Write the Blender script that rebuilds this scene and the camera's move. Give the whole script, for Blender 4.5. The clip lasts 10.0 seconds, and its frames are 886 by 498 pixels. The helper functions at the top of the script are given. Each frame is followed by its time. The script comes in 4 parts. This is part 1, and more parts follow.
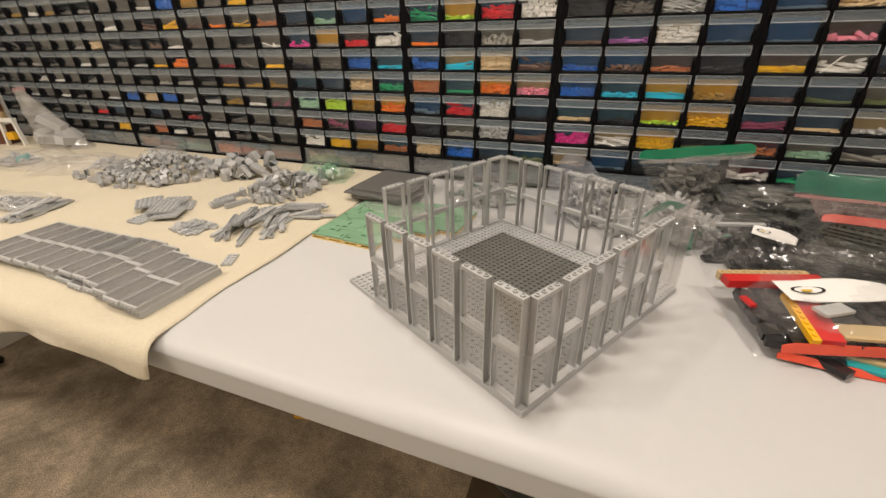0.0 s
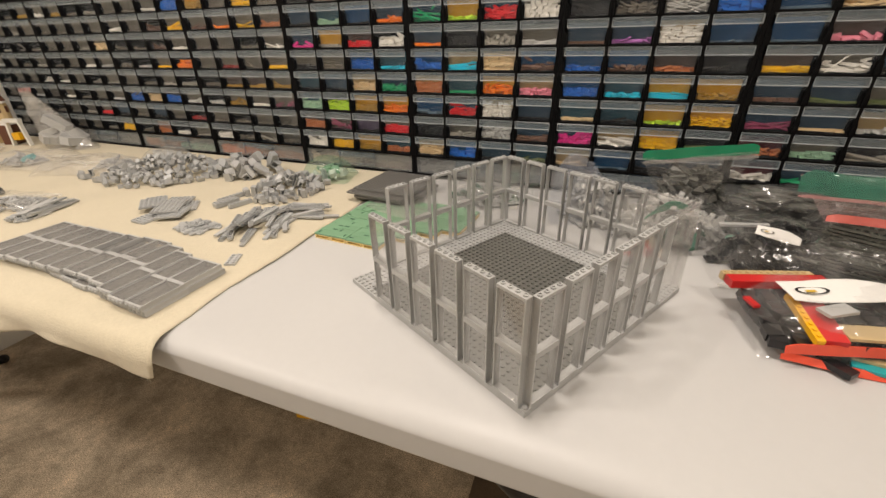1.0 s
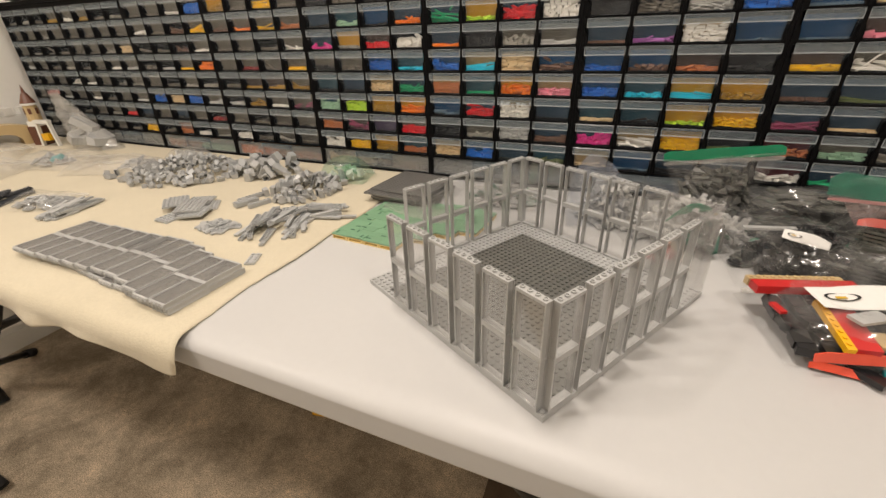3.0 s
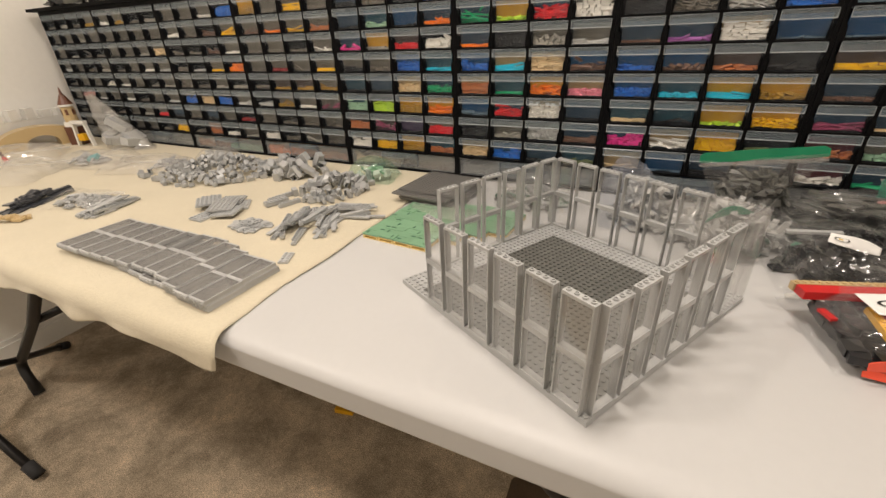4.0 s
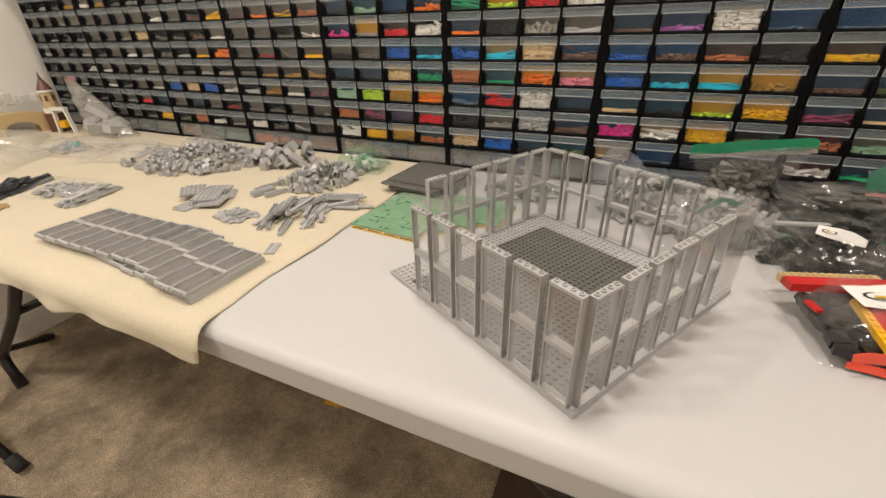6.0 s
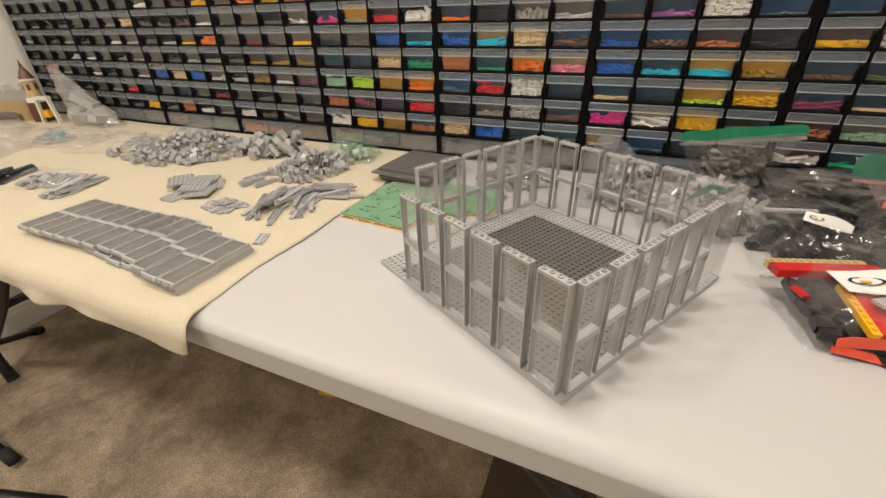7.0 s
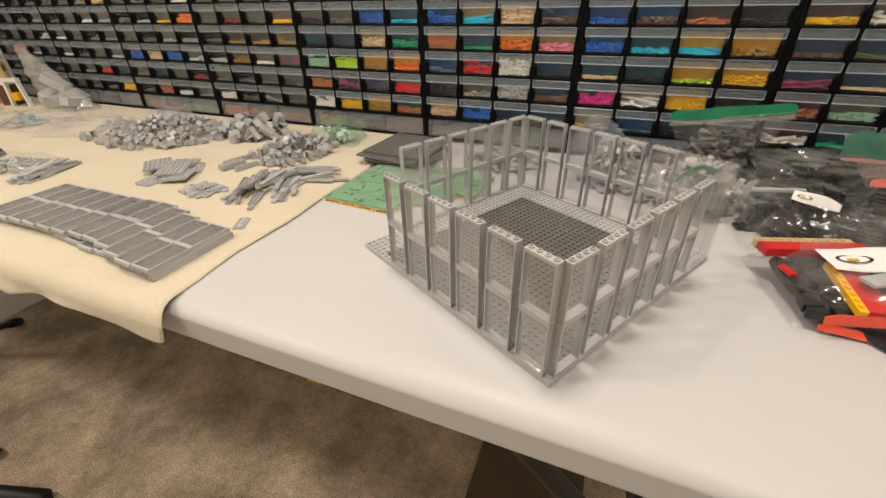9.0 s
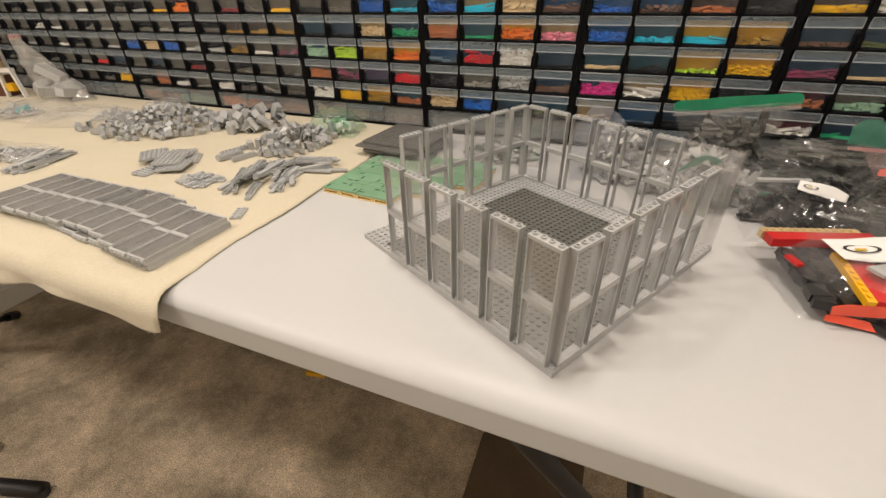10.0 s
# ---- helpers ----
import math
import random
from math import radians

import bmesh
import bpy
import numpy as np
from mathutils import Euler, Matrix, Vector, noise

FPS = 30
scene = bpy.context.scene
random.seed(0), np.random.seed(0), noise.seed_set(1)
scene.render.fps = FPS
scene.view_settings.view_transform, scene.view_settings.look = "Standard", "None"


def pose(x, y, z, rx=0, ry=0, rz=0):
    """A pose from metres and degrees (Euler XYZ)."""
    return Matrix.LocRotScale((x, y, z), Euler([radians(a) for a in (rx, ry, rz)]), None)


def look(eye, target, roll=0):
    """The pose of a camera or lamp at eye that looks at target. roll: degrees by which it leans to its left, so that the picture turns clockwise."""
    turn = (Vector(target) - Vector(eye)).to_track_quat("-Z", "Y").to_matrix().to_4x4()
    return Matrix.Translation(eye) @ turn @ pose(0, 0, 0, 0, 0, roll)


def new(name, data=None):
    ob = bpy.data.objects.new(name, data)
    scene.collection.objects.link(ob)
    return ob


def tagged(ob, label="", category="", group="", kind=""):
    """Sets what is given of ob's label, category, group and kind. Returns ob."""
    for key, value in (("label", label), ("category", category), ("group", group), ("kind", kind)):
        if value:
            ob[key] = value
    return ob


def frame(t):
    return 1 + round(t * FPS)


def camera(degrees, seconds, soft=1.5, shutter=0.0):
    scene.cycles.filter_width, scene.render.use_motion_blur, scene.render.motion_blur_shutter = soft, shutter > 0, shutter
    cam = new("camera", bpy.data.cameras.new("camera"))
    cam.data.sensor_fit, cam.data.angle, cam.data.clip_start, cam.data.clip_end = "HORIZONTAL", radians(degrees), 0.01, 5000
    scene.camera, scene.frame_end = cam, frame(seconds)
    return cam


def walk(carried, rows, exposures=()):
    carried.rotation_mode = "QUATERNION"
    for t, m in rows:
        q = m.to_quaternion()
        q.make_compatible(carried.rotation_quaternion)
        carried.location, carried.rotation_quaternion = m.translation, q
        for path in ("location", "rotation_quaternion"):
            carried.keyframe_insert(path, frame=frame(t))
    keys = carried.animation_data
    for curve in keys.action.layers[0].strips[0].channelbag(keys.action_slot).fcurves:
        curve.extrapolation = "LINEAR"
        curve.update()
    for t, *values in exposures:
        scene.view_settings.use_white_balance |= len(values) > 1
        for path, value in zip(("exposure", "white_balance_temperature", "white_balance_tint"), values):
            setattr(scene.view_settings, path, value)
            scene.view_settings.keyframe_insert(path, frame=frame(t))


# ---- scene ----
cam = camera(93.2, 10.0)

PATH = [
    (0, (-0.027, 0.05, 1.044), (-0.688, 1.698, 0.123), -1.3),
    (0.5, (-0.028, 0.049, 1.045), (-0.695, 1.695, 0.125), -1.4),
    (1, (-0.027, 0.049, 1.044), (-0.699, 1.693, 0.125), -1.4),
    (1.5, (-0.027, 0.05, 1.043), (-0.705, 1.69, 0.121), -1.6),
    (2, (-0.026, 0.051, 1.045), (-0.709, 1.687, 0.119), -1.7),
    (3.5, (-0.042, 0.045, 1.046), (-0.813, 1.648, 0.133), -2.2),
    (4, (-0.054, 0.04, 1.047), (-0.854, 1.628, 0.132), -2.4),
    (4.5, (-0.055, 0.047, 1.048), (-0.863, 1.63, 0.131), -2.2),
    (5, (-0.052, 0.047, 1.048), (-0.852, 1.63, 0.124), -2.0),
    (5.5, (-0.053, 0.047, 1.045), (-0.832, 1.634, 0.109), -1.8),
    (7, (-0.048, 0.051, 1.04), (-0.774, 1.627, 0.046), -1.7),
    (7.5, (-0.045, 0.054, 1.035), (-0.754, 1.626, 0.022), -1.8),
    (8, (-0.046, 0.06, 1.03), (-0.739, 1.63, 0.003), -1.7),
    (8.5, (-0.047, 0.061, 1.031), (-0.726, 1.63, -0.007), -1.6),
    (9, (-0.047, 0.06, 1.028), (-0.718, 1.627, -0.019), -1.4),
    (9.5, (-0.048, 0.06, 1.022), (-0.713, 1.623, -0.033), -1.3),
    (10, (-0.05, 0.062, 1.018), (-0.713, 1.62, -0.046), -1.2),
]
walk(cam, [(t, look(eye, target, roll)) for t, eye, target, roll in PATH])

# ---------------------------------------------------------------- light
world = bpy.data.worlds.new("room_air")
world.use_nodes = True
world.node_tree.nodes["Background"].inputs[0].default_value = (1.0, 0.86, 0.68, 1)
world.node_tree.nodes["Background"].inputs[1].default_value = 0.02
scene.world = world


def ceiling_lamp(x, y, watts, size):
    d = bpy.data.lights.new("ceiling_light", "AREA")
    d.shape, d.size, d.energy, d.color = "DISK", size, watts, (1.0, 0.88, 0.775)
    o = new("ceiling_light", d)
    o.matrix_world = pose(x, y, 2.40)
    tagged(o, "round warm white recessed ceiling light", "ceiling light")


LAMP_WATTS = 15.1
ceiling_lamp(-1.42, -0.30, LAMP_WATTS * 1.14, 0.28)
ceiling_lamp(-0.26, 0.48, LAMP_WATTS * 1.06, 0.28)
ceiling_lamp(0.95, -0.30, LAMP_WATTS * 0.86, 0.28)
ceiling_lamp(-1.25, -1.75, LAMP_WATTS * 0.56, 0.28)


# ---------------------------------------------------------------- materials
def nodes_of(name):
    m = bpy.data.materials.new(name)
    m.use_nodes = True
    nt = m.node_tree
    nt.nodes.clear()
    out = nt.nodes.new("ShaderNodeOutputMaterial")
    return m, nt, out


def link(nt, a, b):
    nt.links.new(a, b)


def noise_node(nt, scale, detail=4.0, rough=0.55, coord="Object"):
    tc = nt.nodes.new("ShaderNodeTexCoord")
    n = nt.nodes.new("ShaderNodeTexNoise")
    n.inputs["Scale"].default_value = scale
    n.inputs["Detail"].default_value = detail
    n.inputs["Roughness"].default_value = rough
    link(nt, tc.outputs[coord], n.inputs["Vector"])
    return n


def principled(nt, color, rough, spec=0.5, metal=0.0):
    p = nt.nodes.new("ShaderNodeBsdfPrincipled")
    p.inputs["Base Color"].default_value = (*color, 1)
    p.inputs["Roughness"].default_value = rough
    p.inputs["Metallic"].default_value = metal
    p.inputs["Specular IOR Level"].default_value = spec
    return p


def surface(name, color, rough=0.5, spec=0.5, vary=0.12, big=6.0, fine=120.0, bump=0.0, bump_scale=400.0,
            bump_dist=0.0005, random_tone=0.0, metal=0.0, island=0.0, second=None, sheen=0.0):
    """A painted, moulded or woven surface with variation at two scales."""
    m, nt, out = nodes_of(name)
    p = principled(nt, color, rough, spec, metal)
    if sheen:
        p.inputs["Sheen Weight"].default_value = sheen
    n1, n2 = noise_node(nt, big, 3.0), noise_node(nt, fine, 5.0)
    add = nt.nodes.new("ShaderNodeMath")
    add.operation = "ADD"
    link(nt, n1.outputs["Fac"], add.inputs[0])
    link(nt, n2.outputs["Fac"], add.inputs[1])
    ramp = nt.nodes.new("ShaderNodeMapRange")
    ramp.inputs["From Min"].default_value, ramp.inputs["From Max"].default_value = 0.6, 1.4
    ramp.inputs["To Min"].default_value, ramp.inputs["To Max"].default_value = 1 - vary, 1 + vary
    link(nt, add.outputs[0], ramp.inputs["Value"])
    value = ramp.outputs["Result"]
    for amount, node, socket in ((random_tone, "ShaderNodeObjectInfo", "Random"), (island, "ShaderNodeNewGeometry", "Random Per Island")):
        if amount:
            info = nt.nodes.new(node)
            r = nt.nodes.new("ShaderNodeMapRange")
            r.inputs["To Min"].default_value, r.inputs["To Max"].default_value = 1 - amount, 1 + amount
            link(nt, info.outputs[socket], r.inputs["Value"])
            mul = nt.nodes.new("ShaderNodeMath")
            mul.operation = "MULTIPLY"
            link(nt, value, mul.inputs[0])
            link(nt, r.outputs["Result"], mul.inputs[1])
            value = mul.outputs[0]
    scale = nt.nodes.new("ShaderNodeVectorMath")
    scale.operation = "SCALE"
    scale.inputs[0].default_value = color
    if second:
        mix = nt.nodes.new("ShaderNodeMix")
        mix.data_type = "RGBA"
        mix.inputs[6].default_value, mix.inputs[7].default_value = (*color, 1), (*second, 1)
        link(nt, n1.outputs["Fac"], mix.inputs[0])
        link(nt, mix.outputs[2], scale.inputs[0])
    link(nt, value, scale.inputs["Scale"])
    link(nt, scale.outputs["Vector"], p.inputs["Base Color"])
    rr = nt.nodes.new("ShaderNodeMapRange")
    rr.inputs["To Min"].default_value, rr.inputs["To Max"].default_value = max(rough - 0.08, 0.02), min(rough + 0.1, 1)
    link(nt, n2.outputs["Fac"], rr.inputs["Value"])
    link(nt, rr.outputs["Result"], p.inputs["Roughness"])
    if bump:
        nb = noise_node(nt, bump_scale, 3.0)
        b = nt.nodes.new("ShaderNodeBump")
        b.inputs["Strength"].default_value, b.inputs["Distance"].default_value = bump, bump_dist
        link(nt, nb.outputs["Fac"], b.inputs["Height"])
        link(nt, b.outputs["Normal"], p.inputs["Normal"])
    link(nt, p.outputs[0], out.inputs[0])
    return m


def clear_plastic(name, tint, solid, gloss, rough, solid_color=(0.7, 0.7, 0.7), wrinkle=0.0, wrinkle_scale=60.0, streak=0.0):
    """See-through sheet plastic: mostly clear, a little milky, with a glossy face."""
    m, nt, out = nodes_of(name)
    tr = nt.nodes.new("ShaderNodeBsdfTransparent")
    tr.inputs[0].default_value = (*tint, 1)
    df = principled(nt, solid_color, 0.6, 0.2)
    gl = nt.nodes.new("ShaderNodeBsdfGlossy")
    gl.inputs["Roughness"].default_value = rough
    lw = nt.nodes.new("ShaderNodeLayerWeight")
    lw.inputs["Blend"].default_value = 0.35
    gain = nt.nodes.new("ShaderNodeMapRange")
    gain.inputs["To Min"].default_value, gain.inputs["To Max"].default_value = gloss, min(gloss * 3.0, 0.9)
    link(nt, lw.outputs["Fresnel"], gain.inputs["Value"])
    m1, m2 = nt.nodes.new("ShaderNodeMixShader"), nt.nodes.new("ShaderNodeMixShader")
    if streak:
        n = noise_node(nt, wrinkle_scale * 0.6, 4.0)
        sr = nt.nodes.new("ShaderNodeMapRange")
        sr.inputs["From Min"].default_value, sr.inputs["From Max"].default_value = 0.4, 0.75
        sr.inputs["To Min"].default_value, sr.inputs["To Max"].default_value = solid, solid + streak
        link(nt, n.outputs["Fac"], sr.inputs["Value"])
        link(nt, sr.outputs["Result"], m1.inputs[0])
    else:
        m1.inputs[0].default_value = solid
    link(nt, tr.outputs[0], m1.inputs[1])
    link(nt, df.outputs[0], m1.inputs[2])
    link(nt, gain.outputs["Result"], m2.inputs[0])
    link(nt, m1.outputs[0], m2.inputs[1])
    link(nt, gl.outputs[0], m2.inputs[2])
    if wrinkle:
        nb = noise_node(nt, wrinkle_scale, 3.0)
        nb.noise_type = "RIDGED_MULTIFRACTAL"
        nb.inputs["Distortion"].default_value = 1.2
        b = nt.nodes.new("ShaderNodeBump")
        b.inputs["Strength"].default_value, b.inputs["Distance"].default_value = wrinkle, 0.004
        link(nt, nb.outputs["Fac"], b.inputs["Height"])
        link(nt, b.outputs["Normal"], gl.inputs["Normal"])
    link(nt, m2.outputs[0], out.inputs[0])
    return m


def toy(name, color, tone=0.07):
    return surface(name, color, 0.32, 0.5, 0.05, 30, 600, random_tone=tone)


LIGHT_GREY = toy("light_grey_plastic", (0.440, 0.446, 0.444))
MID_GREY = toy("mid_grey_plastic", (0.400, 0.412, 0.415))
DARK_GREY = toy("dark_grey_plastic", (0.132, 0.133, 0.122))
PALE_GREY = toy("pale_grey_plastic", (0.50, 0.50, 0.485))
OLIVE_GREY = toy("olive_grey_plastic", (0.095, 0.100, 0.088))
STACK_GREY = toy("stack_grey_plastic", (0.165, 0.163, 0.156))
NEAR_BLACK = toy("black_plastic", (0.013, 0.013, 0.0145))
RED = toy("red_plastic", (0.55, 0.02, 0.02))
EDGE_YELLOW = toy("pale_yellow_plastic", (0.84, 0.64, 0.26))
YELLOW = toy("yellow_plastic", (0.78, 0.42, 0.01))
TAN = toy("tan_plastic", (0.56, 0.42, 0.22))
WHITE_TOY = toy("white_plastic", (0.78, 0.77, 0.73))
BROWN_TOY = toy("brown_plastic", (0.13, 0.05, 0.028))
TEAL_FILM = toy("green_film_plastic", (0.03, 0.24, 0.16))
TEAL = toy("teal_plastic", (0.02, 0.33, 0.36))
GREEN_BOARD = toy("green_plastic", (0.20, 0.365, 0.225))
BLUE_GREY = toy("blue_grey_plastic", (0.060, 0.064, 0.074))
GREEN_DARK = toy("dark_green_plastic", (0.02, 0.10, 0.06))
WHITE_TABLE = surface("white_table_plastic", (0.537, 0.537, 0.535), 0.42, 0.4, 0.02, 4, 90, bump=0.25, bump_scale=900, bump_dist=0.0003)
FLEECE = surface("cream_fleece", (0.605, 0.545, 0.41), 0.95, 0.1, 0.08, 7, 220, bump=0.55, bump_scale=380, bump_dist=0.0016, sheen=0.3)


def carpet_material():
    """Cut pile: trodden blotches, lighter and darker, under a coarse tufted grain."""
    m, nt, out = nodes_of("brown_carpet")
    p = principled(nt, (0.4, 0.3, 0.2), 1.0, 0.05)
    tone = None
    for scale, low, high, amount in ((3.6, 0.38, 0.64, 0.36), (13.0, 0.36, 0.66, 0.22), (60.0, 0.34, 0.66, 0.16), (330.0, 0.32, 0.68, 0.62)):
        n = noise_node(nt, scale, 6.0, 0.6)
        n.inputs["Distortion"].default_value = 0.4
        r = nt.nodes.new("ShaderNodeMapRange")
        r.inputs["From Min"].default_value, r.inputs["From Max"].default_value = low, high
        r.inputs["To Min"].default_value, r.inputs["To Max"].default_value = 1 - amount, 1 + amount * 0.5
        link(nt, n.outputs["Fac"], r.inputs["Value"])
        if tone is None:
            tone = r.outputs["Result"]
        else:
            mul = nt.nodes.new("ShaderNodeMath")
            mul.operation = "MULTIPLY"
            link(nt, tone, mul.inputs[0])
            link(nt, r.outputs["Result"], mul.inputs[1])
            tone = mul.outputs[0]
        last = n
    sc = nt.nodes.new("ShaderNodeVectorMath")
    sc.operation = "SCALE"
    sc.inputs[0].default_value = (0.70, 0.575, 0.42)
    link(nt, tone, sc.inputs["Scale"])
    link(nt, sc.outputs["Vector"], p.inputs["Base Color"])
    bmp = nt.nodes.new("ShaderNodeBump")
    bmp.inputs["Strength"].default_value, bmp.inputs["Distance"].default_value = 0.9, 0.006
    link(nt, last.outputs["Fac"], bmp.inputs["Height"])
    link(nt, bmp.outputs["Normal"], p.inputs["Normal"])
    link(nt, p.outputs[0], out.inputs[0])
    return m


CARPET = carpet_material()
# darker carpet-like pile that holds the floor shade in its colour
SHADE_PILE = surface("dark_brown_carpet_shade", (0.12, 0.087, 0.058), 1.0, 0.05, 0.35, 12, 300, bump=0.8, bump_scale=300, bump_dist=0.004)
WALL_PAINT = surface("white_wall_paint", (0.92, 0.90, 0.85), 0.7, 0.3, 0.03, 2, 60, bump=0.2, bump_scale=240)
TRIM_PAINT = surface("white_trim_paint", (0.80, 0.79, 0.75), 0.4, 0.4, 0.03, 3, 70)
CEILING_PAINT = surface("white_ceiling_paint", (0.86, 0.85, 0.82), 0.8, 0.2, 0.03, 2, 60)
BLACK_FRAME = surface("black_moulded_plastic", (0.006, 0.006, 0.0064), 0.6, 0.05, 0.15, 8, 200)
BLACK_STEEL = surface("black_painted_steel", (0.012, 0.011, 0.011), 0.4, 0.5, 0.15, 9, 200)
RUBBER = surface("grey_black_rubber", (0.04, 0.04, 0.042), 0.7, 0.3, 0.2, 20, 300)
PAPER = surface("white_paper", (0.78, 0.78, 0.76), 0.8, 0.2, 0.03, 12, 200)
INK = surface("black_ink", (0.03, 0.03, 0.03), 0.7, 0.2, 0.1)
BRASS_INK = surface("yellow_ink", (0.6, 0.4, 0.05), 0.7, 0.2, 0.1)
PANE = clear_plastic("window_glass", (0.99, 0.99, 0.988), 0.048, 0.060, 0.10, (0.60, 0.59, 0.58), streak=0.05, wrinkle_scale=50)
# laid panes: the dimness of the stacked layers below is put into this grey
PANE_GREYED = clear_plastic("greyed_window_glass", (0.90, 0.895, 0.885), 0.30, 0.04, 0.15, (0.33, 0.325, 0.315), streak=0.25, wrinkle_scale=40)
CLEAR_PANEL = clear_plastic("clear_wall_panel", (0.985, 0.985, 0.98), 0.07, 0.09, 0.04, (0.72, 0.70, 0.70), streak=0.06, wrinkle_scale=40)
DRAWER_CLEAR = clear_plastic("clear_drawer_plastic", (0.95, 0.955, 0.96), 0.012, 0.010, 0.2, (0.36, 0.42, 0.48), streak=0.05, wrinkle_scale=30)
DRAWER_MILKY = clear_plastic("milky_drawer_plastic", (0.92, 0.93, 0.94), 0.19, 0.03, 0.25, (0.52, 0.54, 0.54), streak=0.12, wrinkle_scale=20)
DRAWER_LIP = clear_plastic("frosted_lip_plastic", (0.92, 0.94, 0.96), 0.15, 0.02, 0.25, (0.37, 0.44, 0.48), streak=0.06, wrinkle_scale=30)
DRAWER_EDGE = clear_plastic("thick_edge_plastic", (0.9, 0.92, 0.94), 0.38, 0.05, 0.2, (0.74, 0.77, 0.78))
BAG = clear_plastic("bag_film", (0.99, 0.99, 0.99), 0.015, 0.045, 0.14, (0.88, 0.88, 0.87), wrinkle=0.9, wrinkle_scale=38, streak=0.09)
BAG_MILKY = clear_plastic("milky_bag_film", (0.95, 0.95, 0.94), 0.13, 0.05, 0.16, (0.76, 0.74, 0.70), wrinkle=0.7, wrinkle_scale=34, streak=0.20)
BAG_WHITE = clear_plastic("whitish_bag_film", (0.98, 0.98, 0.98), 0.07, 0.07, 0.12, (0.88, 0.86, 0.84), wrinkle=1.0, wrinkle_scale=24, streak=0.16)
BAG_GREEN = clear_plastic("greenish_bag_film", (0.86, 0.95, 0.90), 0.04, 0.06, 0.12, (0.3, 0.5, 0.4), wrinkle=0.7, wrinkle_scale=40, streak=0.12)
BAG_PALE = clear_plastic("pale_bag_film", (0.99, 0.99, 0.99), 0.03, 0.07, 0.08, (0.9, 0.9, 0.89), wrinkle=1.0, wrinkle_scale=40, streak=0.14)
BAG_STREAK = clear_plastic("streaky_bag_film", (0.985, 0.985, 0.985), 0.025, 0.05, 0.10, (0.85, 0.84, 0.83), wrinkle=1.0, wrinkle_scale=40, streak=0.09)
BAG_BLUE = clear_plastic("bluish_bag_film", (0.95, 0.965, 0.985), 0.08, 0.06, 0.10, (0.60, 0.66, 0.80), wrinkle=0.7, wrinkle_scale=34, streak=0.08)
ZIP_WIDE = clear_plastic("zip_teal_strip", (0.85, 0.95, 0.9), 0.48, 0.05, 0.2, (0.025, 0.22, 0.15), wrinkle=0.6, wrinkle_scale=30, streak=0.2)
BAG_PINK = clear_plastic("pinkish_bag_film", (0.96, 0.93, 0.935), 0.17, 0.06, 0.14, (0.64, 0.50, 0.50), wrinkle=0.7, wrinkle_scale=34, streak=0.15)
ZIP_SOFT_RED = clear_plastic("zip_soft_red_strip", (0.95, 0.85, 0.85), 0.52, 0.05, 0.2, (0.75, 0.15, 0.12), wrinkle=0.5, wrinkle_scale=40, streak=0.15)
ZIP_GREEN = clear_plastic("zip_green_strip", (0.9, 0.9, 0.9), 0.80, 0.04, 0.2, (0.012, 0.27, 0.13), wrinkle=0.4, wrinkle_scale=60, streak=0.1)
ZIP_RED = clear_plastic("zip_red_strip", (0.9, 0.9, 0.9), 0.85, 0.04, 0.2, (0.85, 0.10, 0.05), wrinkle=0.4, wrinkle_scale=60, streak=0.1)
ZIP_PINK = clear_plastic("zip_pink_strip", (0.9, 0.9, 0.9), 0.45, 0.04, 0.2, (0.55, 0.28, 0.27), wrinkle=0.4, wrinkle_scale=60, streak=0.1)

FILL = {
    "s": (0.11, 0.17, 0.23), "d": (0.165, 0.145, 0.115), "k": (0.02, 0.02, 0.021), "b": (0.015, 0.15, 0.60), "B": (0.035, 0.11, 0.23),
    "c": (0.02, 0.58, 0.80), "g": (0.015, 0.38, 0.16), "G": (0.34, 0.55, 0.38), "l": (0.52, 0.78, 0.05), "o": (0.95, 0.22, 0.01),
    "r": (0.75, 0.02, 0.03), "R": (0.32, 0.03, 0.03), "w": (0.90, 0.87, 0.80), "t": (0.80, 0.60, 0.34), "n": (0.50, 0.17, 0.06),
    "N": (0.17, 0.09, 0.06), "y": (0.95, 0.55, 0.01), "Y": (0.40, 0.23, 0.03), "m": (0.80, 0.04, 0.30), "p": (0.92, 0.30, 0.40),
    "u": (0.36, 0.07, 0.15), "v": (0.45, 0.15, 0.48), "a": (0.38, 0.36, 0.31), "A": (0.55, 0.55, 0.53), "O": (0.13, 0.16, 0.06),
}
FILL_MAT = {k: surface("drawer_parts_" + str(i), c, 0.5, 0.3, 0.08, 40, 500, island=0.12) for i, (k, c) in enumerate(FILL.items())}


